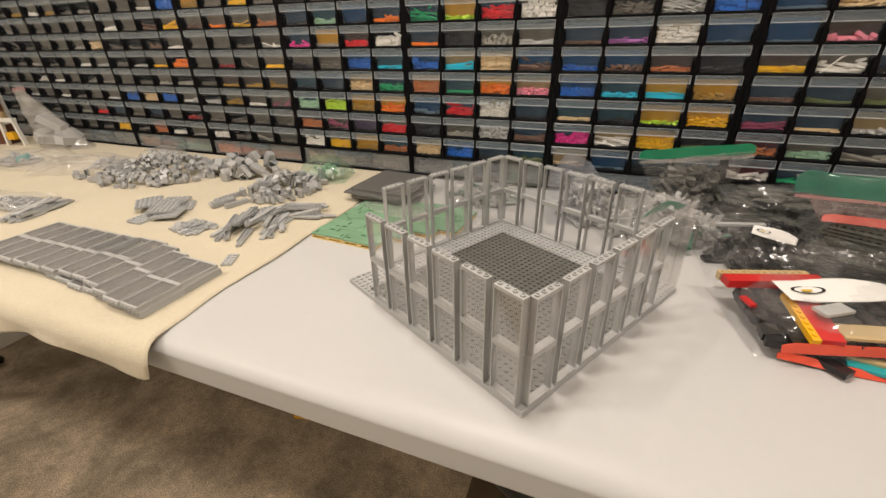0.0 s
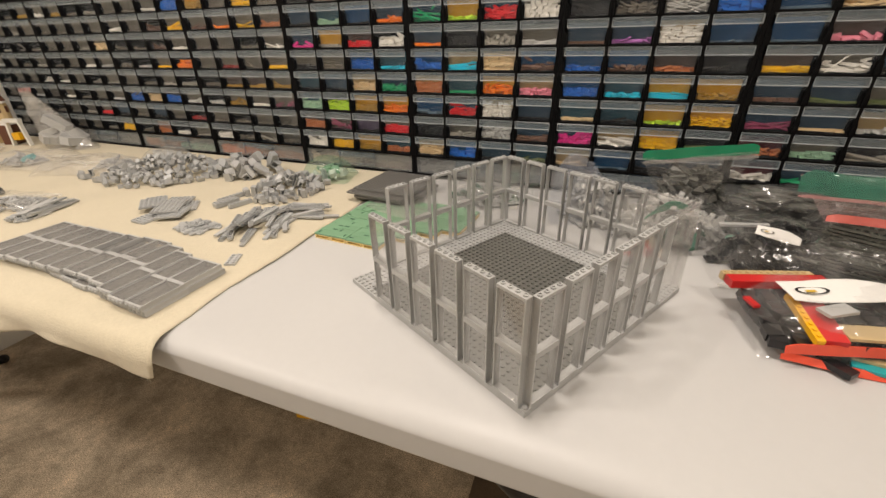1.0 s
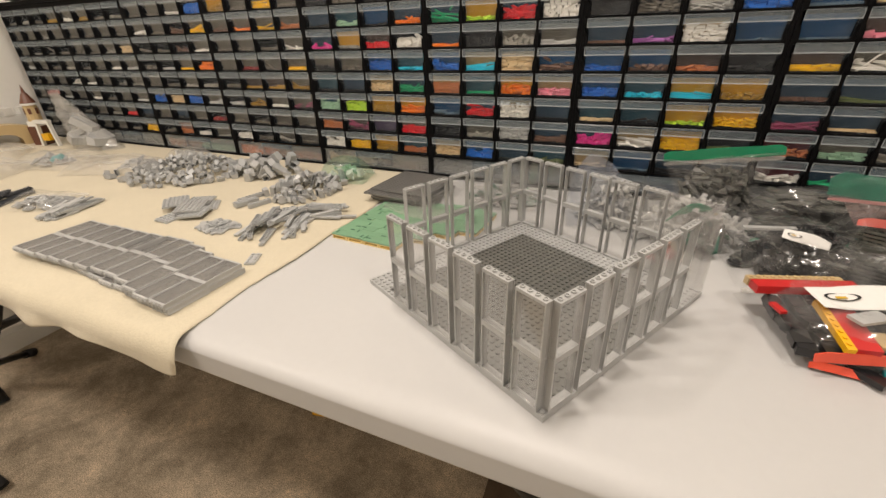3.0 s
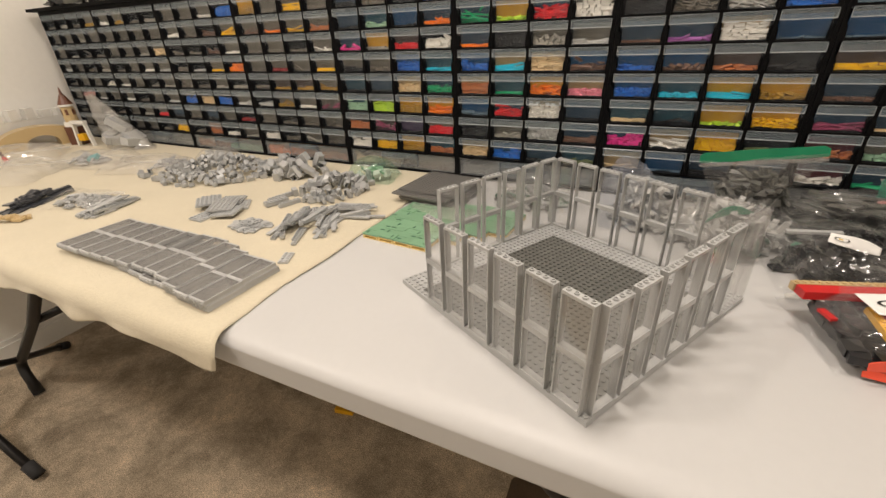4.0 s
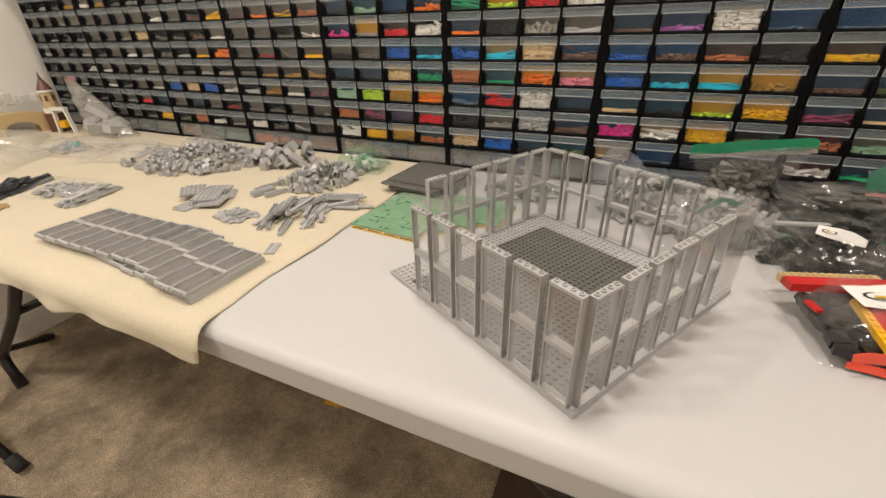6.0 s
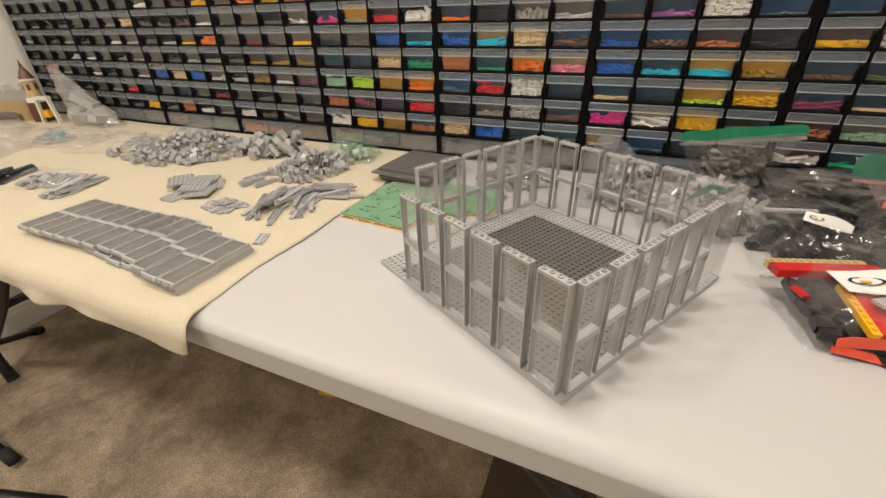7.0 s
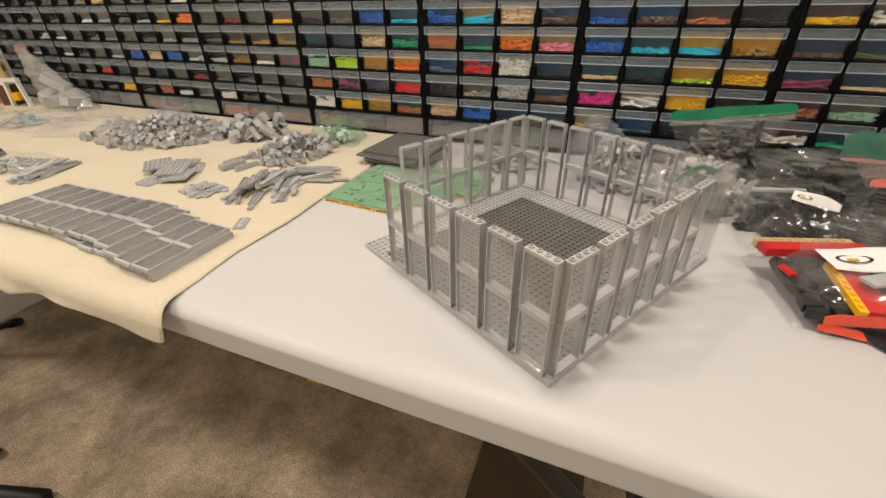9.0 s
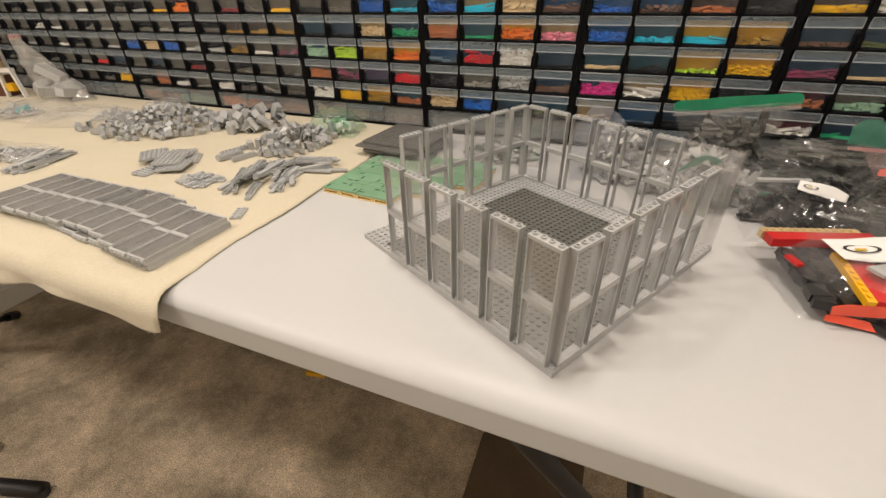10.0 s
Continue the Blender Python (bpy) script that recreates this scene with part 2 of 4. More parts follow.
# ---------------------------------------------------------------- building helpers
class Mesh:
    """Collects boxes, drums and sheets into one mesh."""

    def __init__(self):
        self.v, self.f = [], []

    def box(self, x0, y0, z0, x1, y1, z1, m=None):
        b = len(self.v)
        pts = [(x0, y0, z0), (x1, y0, z0), (x1, y1, z0), (x0, y1, z0), (x0, y0, z1), (x1, y0, z1), (x1, y1, z1), (x0, y1, z1)]
        self.v += [tuple(m @ Vector(p)) for p in pts] if m else pts
        self.f += [tuple(b + i for i in q) for q in ((3, 2, 1, 0), (4, 5, 6, 7), (0, 1, 5, 4), (1, 2, 6, 5), (2, 3, 7, 6), (3, 0, 4, 7))]
        return self

    def drum(self, x, y, z0, z1, r, n=8, hole=0.0, r1=None):
        b, r1 = len(self.v), r if r1 is None else r1
        rings = [(r, z0), (r1, z1)]
        if hole:
            rings += [(hole, z1), (hole, z1 - min(0.0015, (z1 - z0) * 0.8))]
        for rad, z in rings:
            self.v += [(x + rad * math.cos(2 * math.pi * (i + 0.5) / n), y + rad * math.sin(2 * math.pi * (i + 0.5) / n), z) for i in range(n)]
        for k in range(len(rings) - 1):
            for i in range(n):
                j = (i + 1) % n
                self.f.append((b + k * n + i, b + k * n + j, b + k * n + n + j, b + k * n + n + i))
        self.f.append(tuple(b + (len(rings) - 1) * n + i for i in range(n)))
        self.f.append(tuple(b + n - 1 - i for i in range(n)))
        return self

    def grid(self, nu, nv, fn, closed=False):
        b = len(self.v)
        for j in range(nv + 1):
            for i in range(nu + 1):
                self.v.append(tuple(fn(i / nu, j / nv)))
        for j in range(nv):
            for i in range(nu):
                k = b + j * (nu + 1) + i
                self.f.append((k, k + 1, k + nu + 2, k + nu + 1))
        return self

    def rings(self, loops, cap=True):
        """Skins a list of closed loops of points, all of one length."""
        b, n = len(self.v), len(loops[0])
        for lp in loops:
            self.v += [tuple(p) for p in lp]
        for k in range(len(loops) - 1):
            for i in range(n):
                j = (i + 1) % n
                self.f.append((b + k * n + i, b + k * n + j, b + (k + 1) * n + j, b + (k + 1) * n + i))
        if cap:
            self.f.append(tuple(b + n - 1 - i for i in range(n)))
            self.f.append(tuple(b + (len(loops) - 1) * n + i for i in range(n)))
        return self

    def tube(self, path, r, n=10):
        loops, q, last = [], None, None
        for i, p in enumerate(path):
            p = Vector(p)
            a, c = Vector(path[max(i - 1, 0)]), Vector(path[min(i + 1, len(path) - 1)])
            way = (c - a).normalized()
            q = way.to_track_quat("Z", "Y") if q is None else last.rotation_difference(way) @ q
            last = way
            loops.append([p + q @ Vector((r * math.cos(2 * math.pi * k / n), r * math.sin(2 * math.pi * k / n), 0)) for k in range(n)])
        return self.rings(loops)

    def data(self, name, material, smooth=False):
        me = bpy.data.meshes.new(name)
        me.from_pydata(self.v, [], self.f)
        me.update()
        if smooth:
            me.polygons.foreach_set("use_smooth", [True] * len(me.polygons))
        me.materials.append(material)
        return me


def put(name, me, parent=None, m=None, label=""):
    """Links a mesh as one object, under a thing or a part when one is given."""
    ob = new(name, me)
    if m is not None:
        ob.matrix_basis = m
    if parent is not None:
        ob.parent = parent
    if label:
        ob["label"] = label
    return ob


def thing(name, m, label, category, group="", kind=""):
    ob = new(name)
    ob.empty_display_size = 0.02
    ob.matrix_basis = m
    return tagged(ob, label, category, group, kind)


def whole(name, mesh, material, m, label, category, group="", kind="", smooth=False):
    ob = put(name, mesh.data(name, material, smooth), None, m)
    return tagged(ob, label, category, group, kind)


TOP = 0.74          # table height
CLOTH = 0.7437      # on the fleece
S, PLATE, BRICK = 0.008, 0.0032, 0.0096
ORIGIN = Matrix.Identity(4)

# ---------------------------------------------------------------- room
def slab_box(name, x0, y0, z0, x1, y1, z1, material, label, category):
    return whole(name, Mesh().box(x0, y0, z0, x1, y1, z1), material, ORIGIN, label, category, kind="structure")


WX0, WX1, WY0, WY1, WZ = -2.09, 2.3, -2.6, 1.15, 2.42
slab_box("floor", WX0 - 0.1, WY0 - 0.1, -0.05, WX1 + 0.1, WY1 + 0.1, 0.0, CARPET, "worn brown cut-pile carpet floor", "floor")
slab_box("ceiling", WX0 - 0.1, WY0 - 0.1, WZ, WX1 + 0.1, WY1 + 0.1, WZ + 0.1, CEILING_PAINT, "plain white painted ceiling", "ceiling")
slab_box("wall_north", WX0, WY1, 0, WX1, WY1 + 0.1, WZ, WALL_PAINT, "plain white painted wall behind the drawer cabinets", "wall")
slab_box("wall_south", WX0, WY0 - 0.1, 0, WX1, WY0, WZ, WALL_PAINT, "plain white painted wall", "wall")
slab_box("wall_west", WX0 - 0.1, WY0 - 0.1, 0, WX0, WY1 + 0.1, WZ, WALL_PAINT, "plain white painted wall beside the table", "wall")
slab_box("wall_east", WX1, WY0 - 0.1, 0, WX1 + 0.1, WY1 + 0.1, WZ, WALL_PAINT, "plain white painted wall", "wall")


def baseboard(x0, y0, x1, y1):
    m = Mesh().box(x0, y0, 0.0, x1, y1, 0.075)
    if x1 - x0 < 0.1:
        m.box(x0, y0, 0.075, x0 + (x1 - x0) * 0.55, y1, 0.092)
    else:
        m.box(x0, y1 - (y1 - y0) * 0.55, 0.075, x1, y1, 0.092)
    whole("baseboard", m, TRIM_PAINT, ORIGIN, "white painted wooden baseboard along the carpet", "baseboard", kind="structure")


baseboard(WX0, WY0, WX0 + 0.014, WY1 - 0.015)
baseboard(WX0 + 0.015, WY1 - 0.014, WX1, WY1)


# ---------------------------------------------------------------- folding tables
def rounded_outline(w, d, r, n=6):
    pts = []
    for cx, cy, a0 in ((w - r, r, -90), (w - r, d - r, 0), (r, d - r, 90), (r, r, 180)):
        for i in range(n + 1):
            a = radians(a0 + 90 * i / n)
            pts.append((cx + r * math.cos(a), cy + r * math.sin(a)))
    return pts


def table_top(w, d, thick=0.045):
    m, loops = Mesh(), []
    for inset, z in ((0.012, -thick), (0.004, -thick), (0.0006, -thick + 0.002), (0.0, -thick + 0.004), (0.0, -thick + 0.0046), (0.0, -0.0150), (0.0, -0.0144), (0.0010, -0.0122), (0.0034, -0.0089), (0.0080, -0.0050), (0.0150, -0.0019), (0.0240, -0.0004), (0.0270, 0.0), (0.040, 0.0)):
        loops.append([(x, y, z) for x, y in [(inset + px * (w - 2 * inset) / w, inset + py * (d - 2 * inset) / d) for px, py in rounded_outline(w, d, 0.045)]])
    return m.rings(loops)


def leg_path(x, y, side):
    """A folding leg: slanted from under the top, bent round in a tight arc above its foot."""
    pts = [(0.30, 0.0, 0.700), (0.12, 0.0, 0.515), (-0.047, -0.003, 0.349), (-0.16, -0.007, 0.253), (-0.27, -0.011, 0.160)]
    for k in range(9):
        a = radians(138 + 90 * k / 8)
        pts.append((-0.290 + 0.038 * math.cos(a), -0.012 - 0.0012 * k, 0.096 + 0.038 * math.sin(a)))
    pts.append((-0.272, -0.028, 0.012))
    return [(x + side * dx, y + dy, dz - TOP) for dx, dy, dz in pts]


def folding_table(m, w, d, label, left_leg):
    t = thing("folding_table", m, label, "table")
    put("tabletop", table_top(w, d).data("tabletop", WHITE_TABLE, True), t)
    put("apron", Mesh().box(0.05, 0.05, -0.075, w - 0.05, 0.07, -0.047).box(0.05, d - 0.07, -0.075, w - 0.05, d - 0.05, -0.047).data("apron", BLACK_STEEL), t, label="black steel side rail")
    for x, sp in ((left_leg, 1), (w - 0.35, -1)):
        for y in (0.125, d - 0.125):
            leg = put("leg", Mesh().tube(leg_path(x, y, sp), 0.0145, 12).data("leg", BLACK_STEEL, True), t, label="bent black tubular folding leg")
            put("foot_cap", Mesh().tube([(x - sp * 0.294, y - 0.025, -TOP + 0.036), (x - sp * 0.272, y - 0.028, -TOP + 0.0005)], 0.0162, 12).data("foot_cap", RUBBER, True), leg, label="black rubber foot cap")
        put("brace", Mesh().tube([(x - sp * 0.04, 0.122, -0.385), (x - sp * 0.04, d - 0.128, -0.385)], 0.012).data("brace", BLACK_STEEL, True), t)
    return t


folding_table(pose(-2.05, 0.275, TOP, 0, 0, 0), 2.44, 0.762, "long white moulded plastic folding table with rounded edges", 0.53)


# ---------------------------------------------------------------- fleece blanket over the left table
def fleece_sheet():
    x0, x1 = -2.045, -0.477
    drop, flat = 0.07, 0.72
    run = flat + 0.02 + drop

    def at(u, v):
        s = v * run
        x = x0 + (x1 - x0) * u
        y_front = 0.2765 + 0.004 * noise.noise((x * 2.0, 0.0, 7.0))
        y_back = y_front + flat
        hang = noise.noise((x * 3.1, 0.3, 1.7))
        if s < flat:
            y, z = y_back - s, 0.0
            z += 0.0010 * noise.noise((x * 9, y * 9, 0.2)) + 0.0008 * noise.noise((x * 26, y * 22, 3.0))
            k = max(0.0, (s - flat + 0.06) / 0.06)
            y -= 0.006 * k * hang
            z += 0.004 * k * noise.noise((x * 7, 1.2, 0.4))
        else:
            q = s - flat
            r = 0.022
            if q < r * 1.57:
                a = q / r
                y, z = y_front - r * math.sin(a), -r * (1 - math.cos(a))
            else:
                deep = float(np.interp(x, (-2.05, -0.975, -0.872, -0.840, -0.760, -0.670, -0.590, -0.550, -0.44), (0.48, 0.42, 0.16, 0.32, 0.44, 0.18, 0.22, 0.32, 0.34))) + 0.06 * noise.noise((x * 9.0, 5.1, 0.0))
                deep *= 1 - 0.35 * max(0.0, (x + 0.500) / 0.025) ** 3
                e = (q - r * 1.57) * deep
                y, z = y_front - r - 0.10 * e + 0.10 * e * noise.noise((x * 8.5, 2.0, 0.0)) * 4 - 0.011 * min(1.0, e / 0.018) * noise.noise((x * 15.0, e * 6.0, 8.0)), -r - e
            y -= 0.006 * hang
        # the hem wanders a little and rolls up along its side
        if u > 0.97:
            k = (u - 0.97) / 0.03
            x += 0.006 * k * noise.noise((s * 9, 0.0, 4.0)) + 0.0015 * k * noise.noise((s * 60, 2.0, 1.0))
            z -= 0.0010 * k
        x += 0.013 * max(0.0, (u - 0.93) / 0.07) * min(1.0, max(0.0, s - flat + 0.004) / 0.03)
        return x, y, TOP + 0.0024 + z

    top = Mesh().grid(190, 96, at)
    ob = whole("fleece_blanket", top, FLEECE, ORIGIN, "cream fleece blanket spread over the table and hanging off its edge", "blanket", smooth=True)
    sol = ob.modifiers.new("thickness", "SOLIDIFY")
    sol.thickness, sol.offset = 0.0012, -1
    rnd = random.Random(3)
    threads = Mesh()
    for i in range(9):
        p = Vector(at(rnd.uniform(0.978, 1.0), rnd.uniform(0.96, 1.0)))
        d = Vector((rnd.uniform(-0.004, 0.006), -0.001, -rnd.uniform(0.003, 0.007)))
        threads.tube([p, p + d * 0.5 + Vector((0.001, 0, 0)), p + d], 0.0003, 5)
    put("loose_threads", threads.data("loose_threads", FLEECE), ob, label="frayed cream threads")


fleece_sheet()


# ---------------------------------------------------------------- toy bricks
CACHE = {}


def brick_data(nx, ny, h, material, studs=True, hollow=False):
    key = (nx, ny, h, material.name, studs, hollow)
    if key not in CACHE:
        m, g = Mesh(), 0.0001
        x0, y0 = -nx * S / 2 + g, -ny * S / 2 + g
        if hollow:
            wall = 0.0014
            m.box(x0, y0, h - 0.0014, -x0, -y0, h)
            m.box(x0, y0, 0, -x0, y0 + wall, h - 0.0014).box(x0, -y0 - wall, 0, -x0, -y0, h - 0.0014)
            m.box(x0, y0 + wall, 0, x0 + wall, -y0 - wall, h - 0.0014).box(-x0 - wall, y0 + wall, 0, -x0, -y0 - wall, h - 0.0014)
        else:
            m.box(x0, y0, 0, -x0, -y0, h)
        if studs:
            for i in range(nx):
                for j in range(ny):
                    m.drum((i - nx / 2 + 0.5) * S, (j - ny / 2 + 0.5) * S, h, h + 0.0017, 0.0024)
        CACHE[key] = m.data("brick", material)
    return CACHE[key]


def slope_data(material):
    key = ("slope", material.name)
    if key not in CACHE:
        m = Mesh()
        prof = [(-S, 0), (S, 0), (S, BRICK), (0, BRICK), (-S, 0.002)]
        m.rings([[(x, -S / 2 + 0.0001, z) for x, z in prof], [(x, S / 2 - 0.0001, z) for x, z in prof]])
        m.drum(S / 2, 0, BRICK, BRICK + 0.0017, 0.0024)
        CACHE[key] = m.data("slope_brick", material)
    return CACHE[key]


def groove_data(n, material):
    """A one-stud strip lying on its studs, hollow side up."""
    key = ("groove", n, material.name)
    if key not in CACHE:
        x, y, t, h = n * S / 2 - 0.0001, S / 2 - 0.0001, 0.0013, PLATE + 0.0012
        m = Mesh().box(-y, -x, 0, y, x, 0.0012).box(-y, -x, 0.0012, -y + t, x, h).box(y - t, -x, 0.0012, y, x, h)
        m.box(-y + t, -x, 0.0012, y - t, -x + t, h).box(-y + t, x - t, 0.0012, y - t, x, h)
        for i in range(1, n):
            m.drum(0, -x + i * S, 0.0012, h, 0.0015, 6)
        CACHE[key] = m.data("strip", material)
    return CACHE[key]


def ring_data(material):
    key = ("ring", material.name)
    if key not in CACHE:
        CACHE[key] = Mesh().drum(0, 0, 0, PLATE, 0.0039, 10, hole=0.0022).drum(0.0075, 0, 0, PLATE, 0.0039, 10, hole=0.0022).box(0.001, -0.0012, 0.0004, 0.0065, 0.0012, 0.0026).data("link_plate", material)
    return CACHE[key]


def heap(name, label, x, y, rx, ry, rot, height, count, kinds, seed, tilt=35, base=CLOTH, category="brick pile", flat_yaw=None, part_name="brick", power=1.0, spread=28):
    """A loose pile: every piece is a part of it, and lies on the cloth or on the pieces below."""
    rnd = random.Random(seed)
    t = thing(name, pose(x, y, base, 0, 0, rot), label, category, "piles of loose bricks")
    for i in range(count):
        r, a = math.sqrt(rnd.random()), rnd.random() * 2 * math.pi
        px, py = rx * r * math.cos(a), ry * r * math.sin(a)
        lift = height * max(0.0, 1 - r ** (1.6 * power)) * rnd.random() ** 0.55
        on = lift < 0.004
        k = 0.25 if on else 1.0
        yaw = rnd.uniform(0, 360) if flat_yaw is None else flat_yaw + rnd.gauss(0, spread)
        m = pose(px, py, lift + 0.0005 + (0.0 if on else 0.001), rnd.gauss(0, tilt) * k, rnd.gauss(0, tilt) * k, yaw)
        if rnd.random() < 0.5 and tilt > 30:
            m = m @ pose(0, 0, 0.004, rnd.choice((90, 180, -90)), 0, 0)
        me = rnd.choice(kinds)
        low = min((m @ Vector(v.co)).z for v in me.vertices[:8])
        if low < 0:
            m = Matrix.Translation((0, 0, -low)) @ m
        put(part_name, me, t, m)
    return t


# ---------------------------------------------------------------- window frame
FRAME_H = 6 * BRICK


LIP, RAIL = 0.0012, 0.0030


def window_frame_data():
    """A one-by-four-by-six window: thin stiles, lightly channelled on their outer side."""
    w, d = 4 * S - 0.0002, S - 0.0002
    x0, y0 = -w / 2, -d / 2
    m = Mesh()
    for sx in (1, -1):
        prof = [(0, y0), (LIP, y0), (LIP, -y0), (0, -y0), (0, -y0 - 0.0011), (0.0006, -y0 - 0.0014), (0.0006, y0 + 0.0014), (0, y0 + 0.0011)]
        prof = [(sx * (x0 + a), b) for a, b in prof]
        if sx < 0:
            prof.reverse()
        m.rings([[(a, b, 0.0013) for a, b in prof], [(a, b, FRAME_H - 0.0013) for a, b in prof]])
    m.box(x0, y0, 0, -x0, -y0, 0.0013).box(x0, y0, FRAME_H - 0.0013, -x0, -y0, FRAME_H)
    m.box(x0 + LIP, y0, 0.0013, -x0 - LIP, -y0, RAIL).box(x0 + LIP, y0, FRAME_H - RAIL, -x0 - LIP, -y0, FRAME_H - 0.0013)
    for i in range(4):
        m.drum((i - 1.5) * S, 0, FRAME_H, FRAME_H + 0.0017, 0.0024, 12, hole=0.0015)
    return m.data("window_frame", LIGHT_GREY)


def pane_data(material):
    x = 2 * S - 0.0002 - LIP
    y = -S / 2 + 0.0009
    return Mesh().box(-x, y, RAIL + 0.0001, x, y + 0.0009, FRAME_H - RAIL - 0.0001).data("glass_pane", material)


FRAME_ME, PANE_ME = window_frame_data(), pane_data(PANE)
GREYED_ME = pane_data(PANE_GREYED)


# ---------------------------------------------------------------- the building
N_X, N_Y, A_DEG, SIDE = -0.062, 0.314, 61.67, 38


def brick_building():
    b = thing("brick_building", pose(N_X, N_Y, TOP, 0, 0, A_DEG), "half-built light grey toy brick building with clear window panels", "toy building")
    ring = []
    for start in range(0, SIDE, 9):
        n = min(9, SIDE - start)
        ring += [(start, 0, n, 1), (start, SIDE - 1, n, 1)]
    for start in range(1, SIDE - 1, 9):
        n = min(9, SIDE - 1 - start)
        ring += [(0, start, 1, n), (SIDE - 1, start, 1, n), (start, 33, n, 4)]
    for start in range(1, 33, 8):
        ring.append((33, start, 4, 8))
    for x, y, w, d in ring:
        put("border_plate", brick_data(w, d, 2 * PLATE, LIGHT_GREY), b, pose((x + w / 2) * S, (y + d / 2) * S, 0))
    for i in range(4):
        for j in range(2):
            put("floor_plate", brick_data(8, 16, 2 * PLATE, DARK_GREY), b, pose((1 + i * 8 + 4) * S, (1 + j * 16 + 8) * S, 0), label="dark grey studded floor plate")
    rnd = random.Random(5)
    runs = []
    for k in range(6):
        runs += [(0.5, 3 + 5 * k, -90), (3 + 5 * k, 0.5, 0), (37.5, 35 - 5 * k, 90), (35 - 5 * k, 37.5, 180)]
    # large clear panels close the far corner
    panel = Mesh().box(-0.0318, -0.0038, 0, 0.0318, -0.0024, 2 * FRAME_H - 0.0012).box(-0.0318, -0.0038, 2 * FRAME_H - 0.0012, 0.0318, 0.0038, 2 * FRAME_H)
    panel.box(-0.0318, -0.0024, 0, -0.0306, 0.0038, 2 * FRAME_H - 0.0012).box(0.0306, -0.0024, 0, 0.0318, 0.0038, 2 * FRAME_H - 0.0012)
    for i in range(8):
        panel.drum((i - 3.5) * S, 0, 2 * FRAME_H, 2 * FRAME_H + 0.0017, 0.0024, 12, hole=0.0015)
    panel_me = panel.data("clear_panel", CLEAR_PANEL)
    for x, y, yaw in ((34.0, 0.5, 0), (37.5, 5.0, 90)):
        put("clear_panel", panel_me, b, pose(x * S, y * S, 2 * PLATE + 0.0001, 0, 0, yaw), label="large clear wall panel").visible_shadow = False
    for x, y, yaw in runs:
        turn = yaw + rnd.gauss(0, 0.7)
        for level in (0, 1):
            f = put("window_frame", FRAME_ME, b, pose(x * S, y * S, 2 * PLATE + level * FRAME_H + 0.0001, rnd.gauss(0, 0.2), 0, turn))
            put("glass_pane", PANE_ME, f).visible_shadow = False
    return b


brick_building()


# ---------------------------------------------------------------- drawer cabinets along the wall
CAB_W, CAB_Y, CAB_Z0, COL, ROW = 0.311, 0.920, 0.7452, 0.0755, 0.045
CAB_TOP = 1.163
ROW1 = 0.7925        # underside of the lowest row of small drawers
SMALL_W, SMALL_H, DEPTH = 0.0696, 0.0416, 0.120
RECESS = 0.0048
FRONT = RECESS + 0.0012


def cabinet_frame_data():
    m = Mesh()
    m.box(0, 0, 0, 0.0045, DEPTH + 0.02, CAB_TOP - CAB_Z0).box(CAB_W - 0.0055, 0, 0, CAB_W - 0.001, DEPTH + 0.02, CAB_TOP - CAB_Z0)
    m.box(0.0045, DEPTH + 0.014, 0, CAB_W - 0.0055, DEPTH + 0.02, CAB_TOP - CAB_Z0)
    m.box(0.0045, 0, 0, CAB_W - 0.0055, DEPTH + 0.014, 0.004).box(0.0045, 0, CAB_TOP - CAB_Z0 - 0.012, CAB_W - 0.0055, DEPTH + 0.014, CAB_TOP - CAB_Z0)
    for r in range(8):
        z = ROW1 + r * ROW - CAB_Z0
        m.box(0.0045, 0.001, z - 0.0031, CAB_W - 0.0055, DEPTH + 0.014, z)
        for c in range(1, 4):
            x = 0.0045 + c * COL - 0.0002
            m.box(x - 0.0024, -0.0020, z, x + 0.0024, DEPTH + 0.014, z + ROW - 0.0031)
        # guides that narrow the lower half of each opening
        for c in range(4):
            left = 0.0045 + c * COL + (0.0028 if c else 0.0)
            right = 0.0045 + (c + 1) * COL - (0.0032 if c < 3 else 0.0)
            for x, s in ((left, 1), (right, -1)):
                wide = 0.0034 if (c and s > 0) or (c < 3 and s < 0) else 0.0056
                loop = [(x, z), (x + s * wide, z), (x + s * wide * 0.78, z + 0.0175), (x, z + 0.0225)]
                if s < 0:
                    loop.reverse()
                m.rings([[(a, 0.0012, q) for a, q in loop], [(a, RECESS + 0.001, q) for a, q in loop]])
    return m.data("cabinet_frame", BLACK_FRAME)


def drawer_data():
    """Clear drawer: the upper front stands proud, the lower front is set back between the guides."""
    w, h, t = SMALL_W, SMALL_H, 0.0012
    m = Mesh()
    m.box(0.0035, FRONT, 0, w - 0.0035, FRONT + t, h * 0.50)
    ledge = [(FRONT, h * 0.49), (0.0008, h * 0.53), (0.0008, h - LIP_H - 0.0004), (0.0018, h - LIP_H - 0.0004), (0.0018, h * 0.53 + t), (FRONT, h * 0.50 + t)]
    m.rings([[(0.0012, y, z) for y, z in ledge], [(w - 0.0012, y, z) for y, z in ledge]])
    m.box(0.0035, FRONT + t, 0, w - 0.0035, DEPTH, t)
    m.box(0, FRONT + t, t, t, DEPTH, h * 0.86).box(w - t, FRONT + t, t, w, DEPTH, h * 0.86)
    return m.data("drawer", DRAWER_CLEAR)


LIP_H = 0.0128


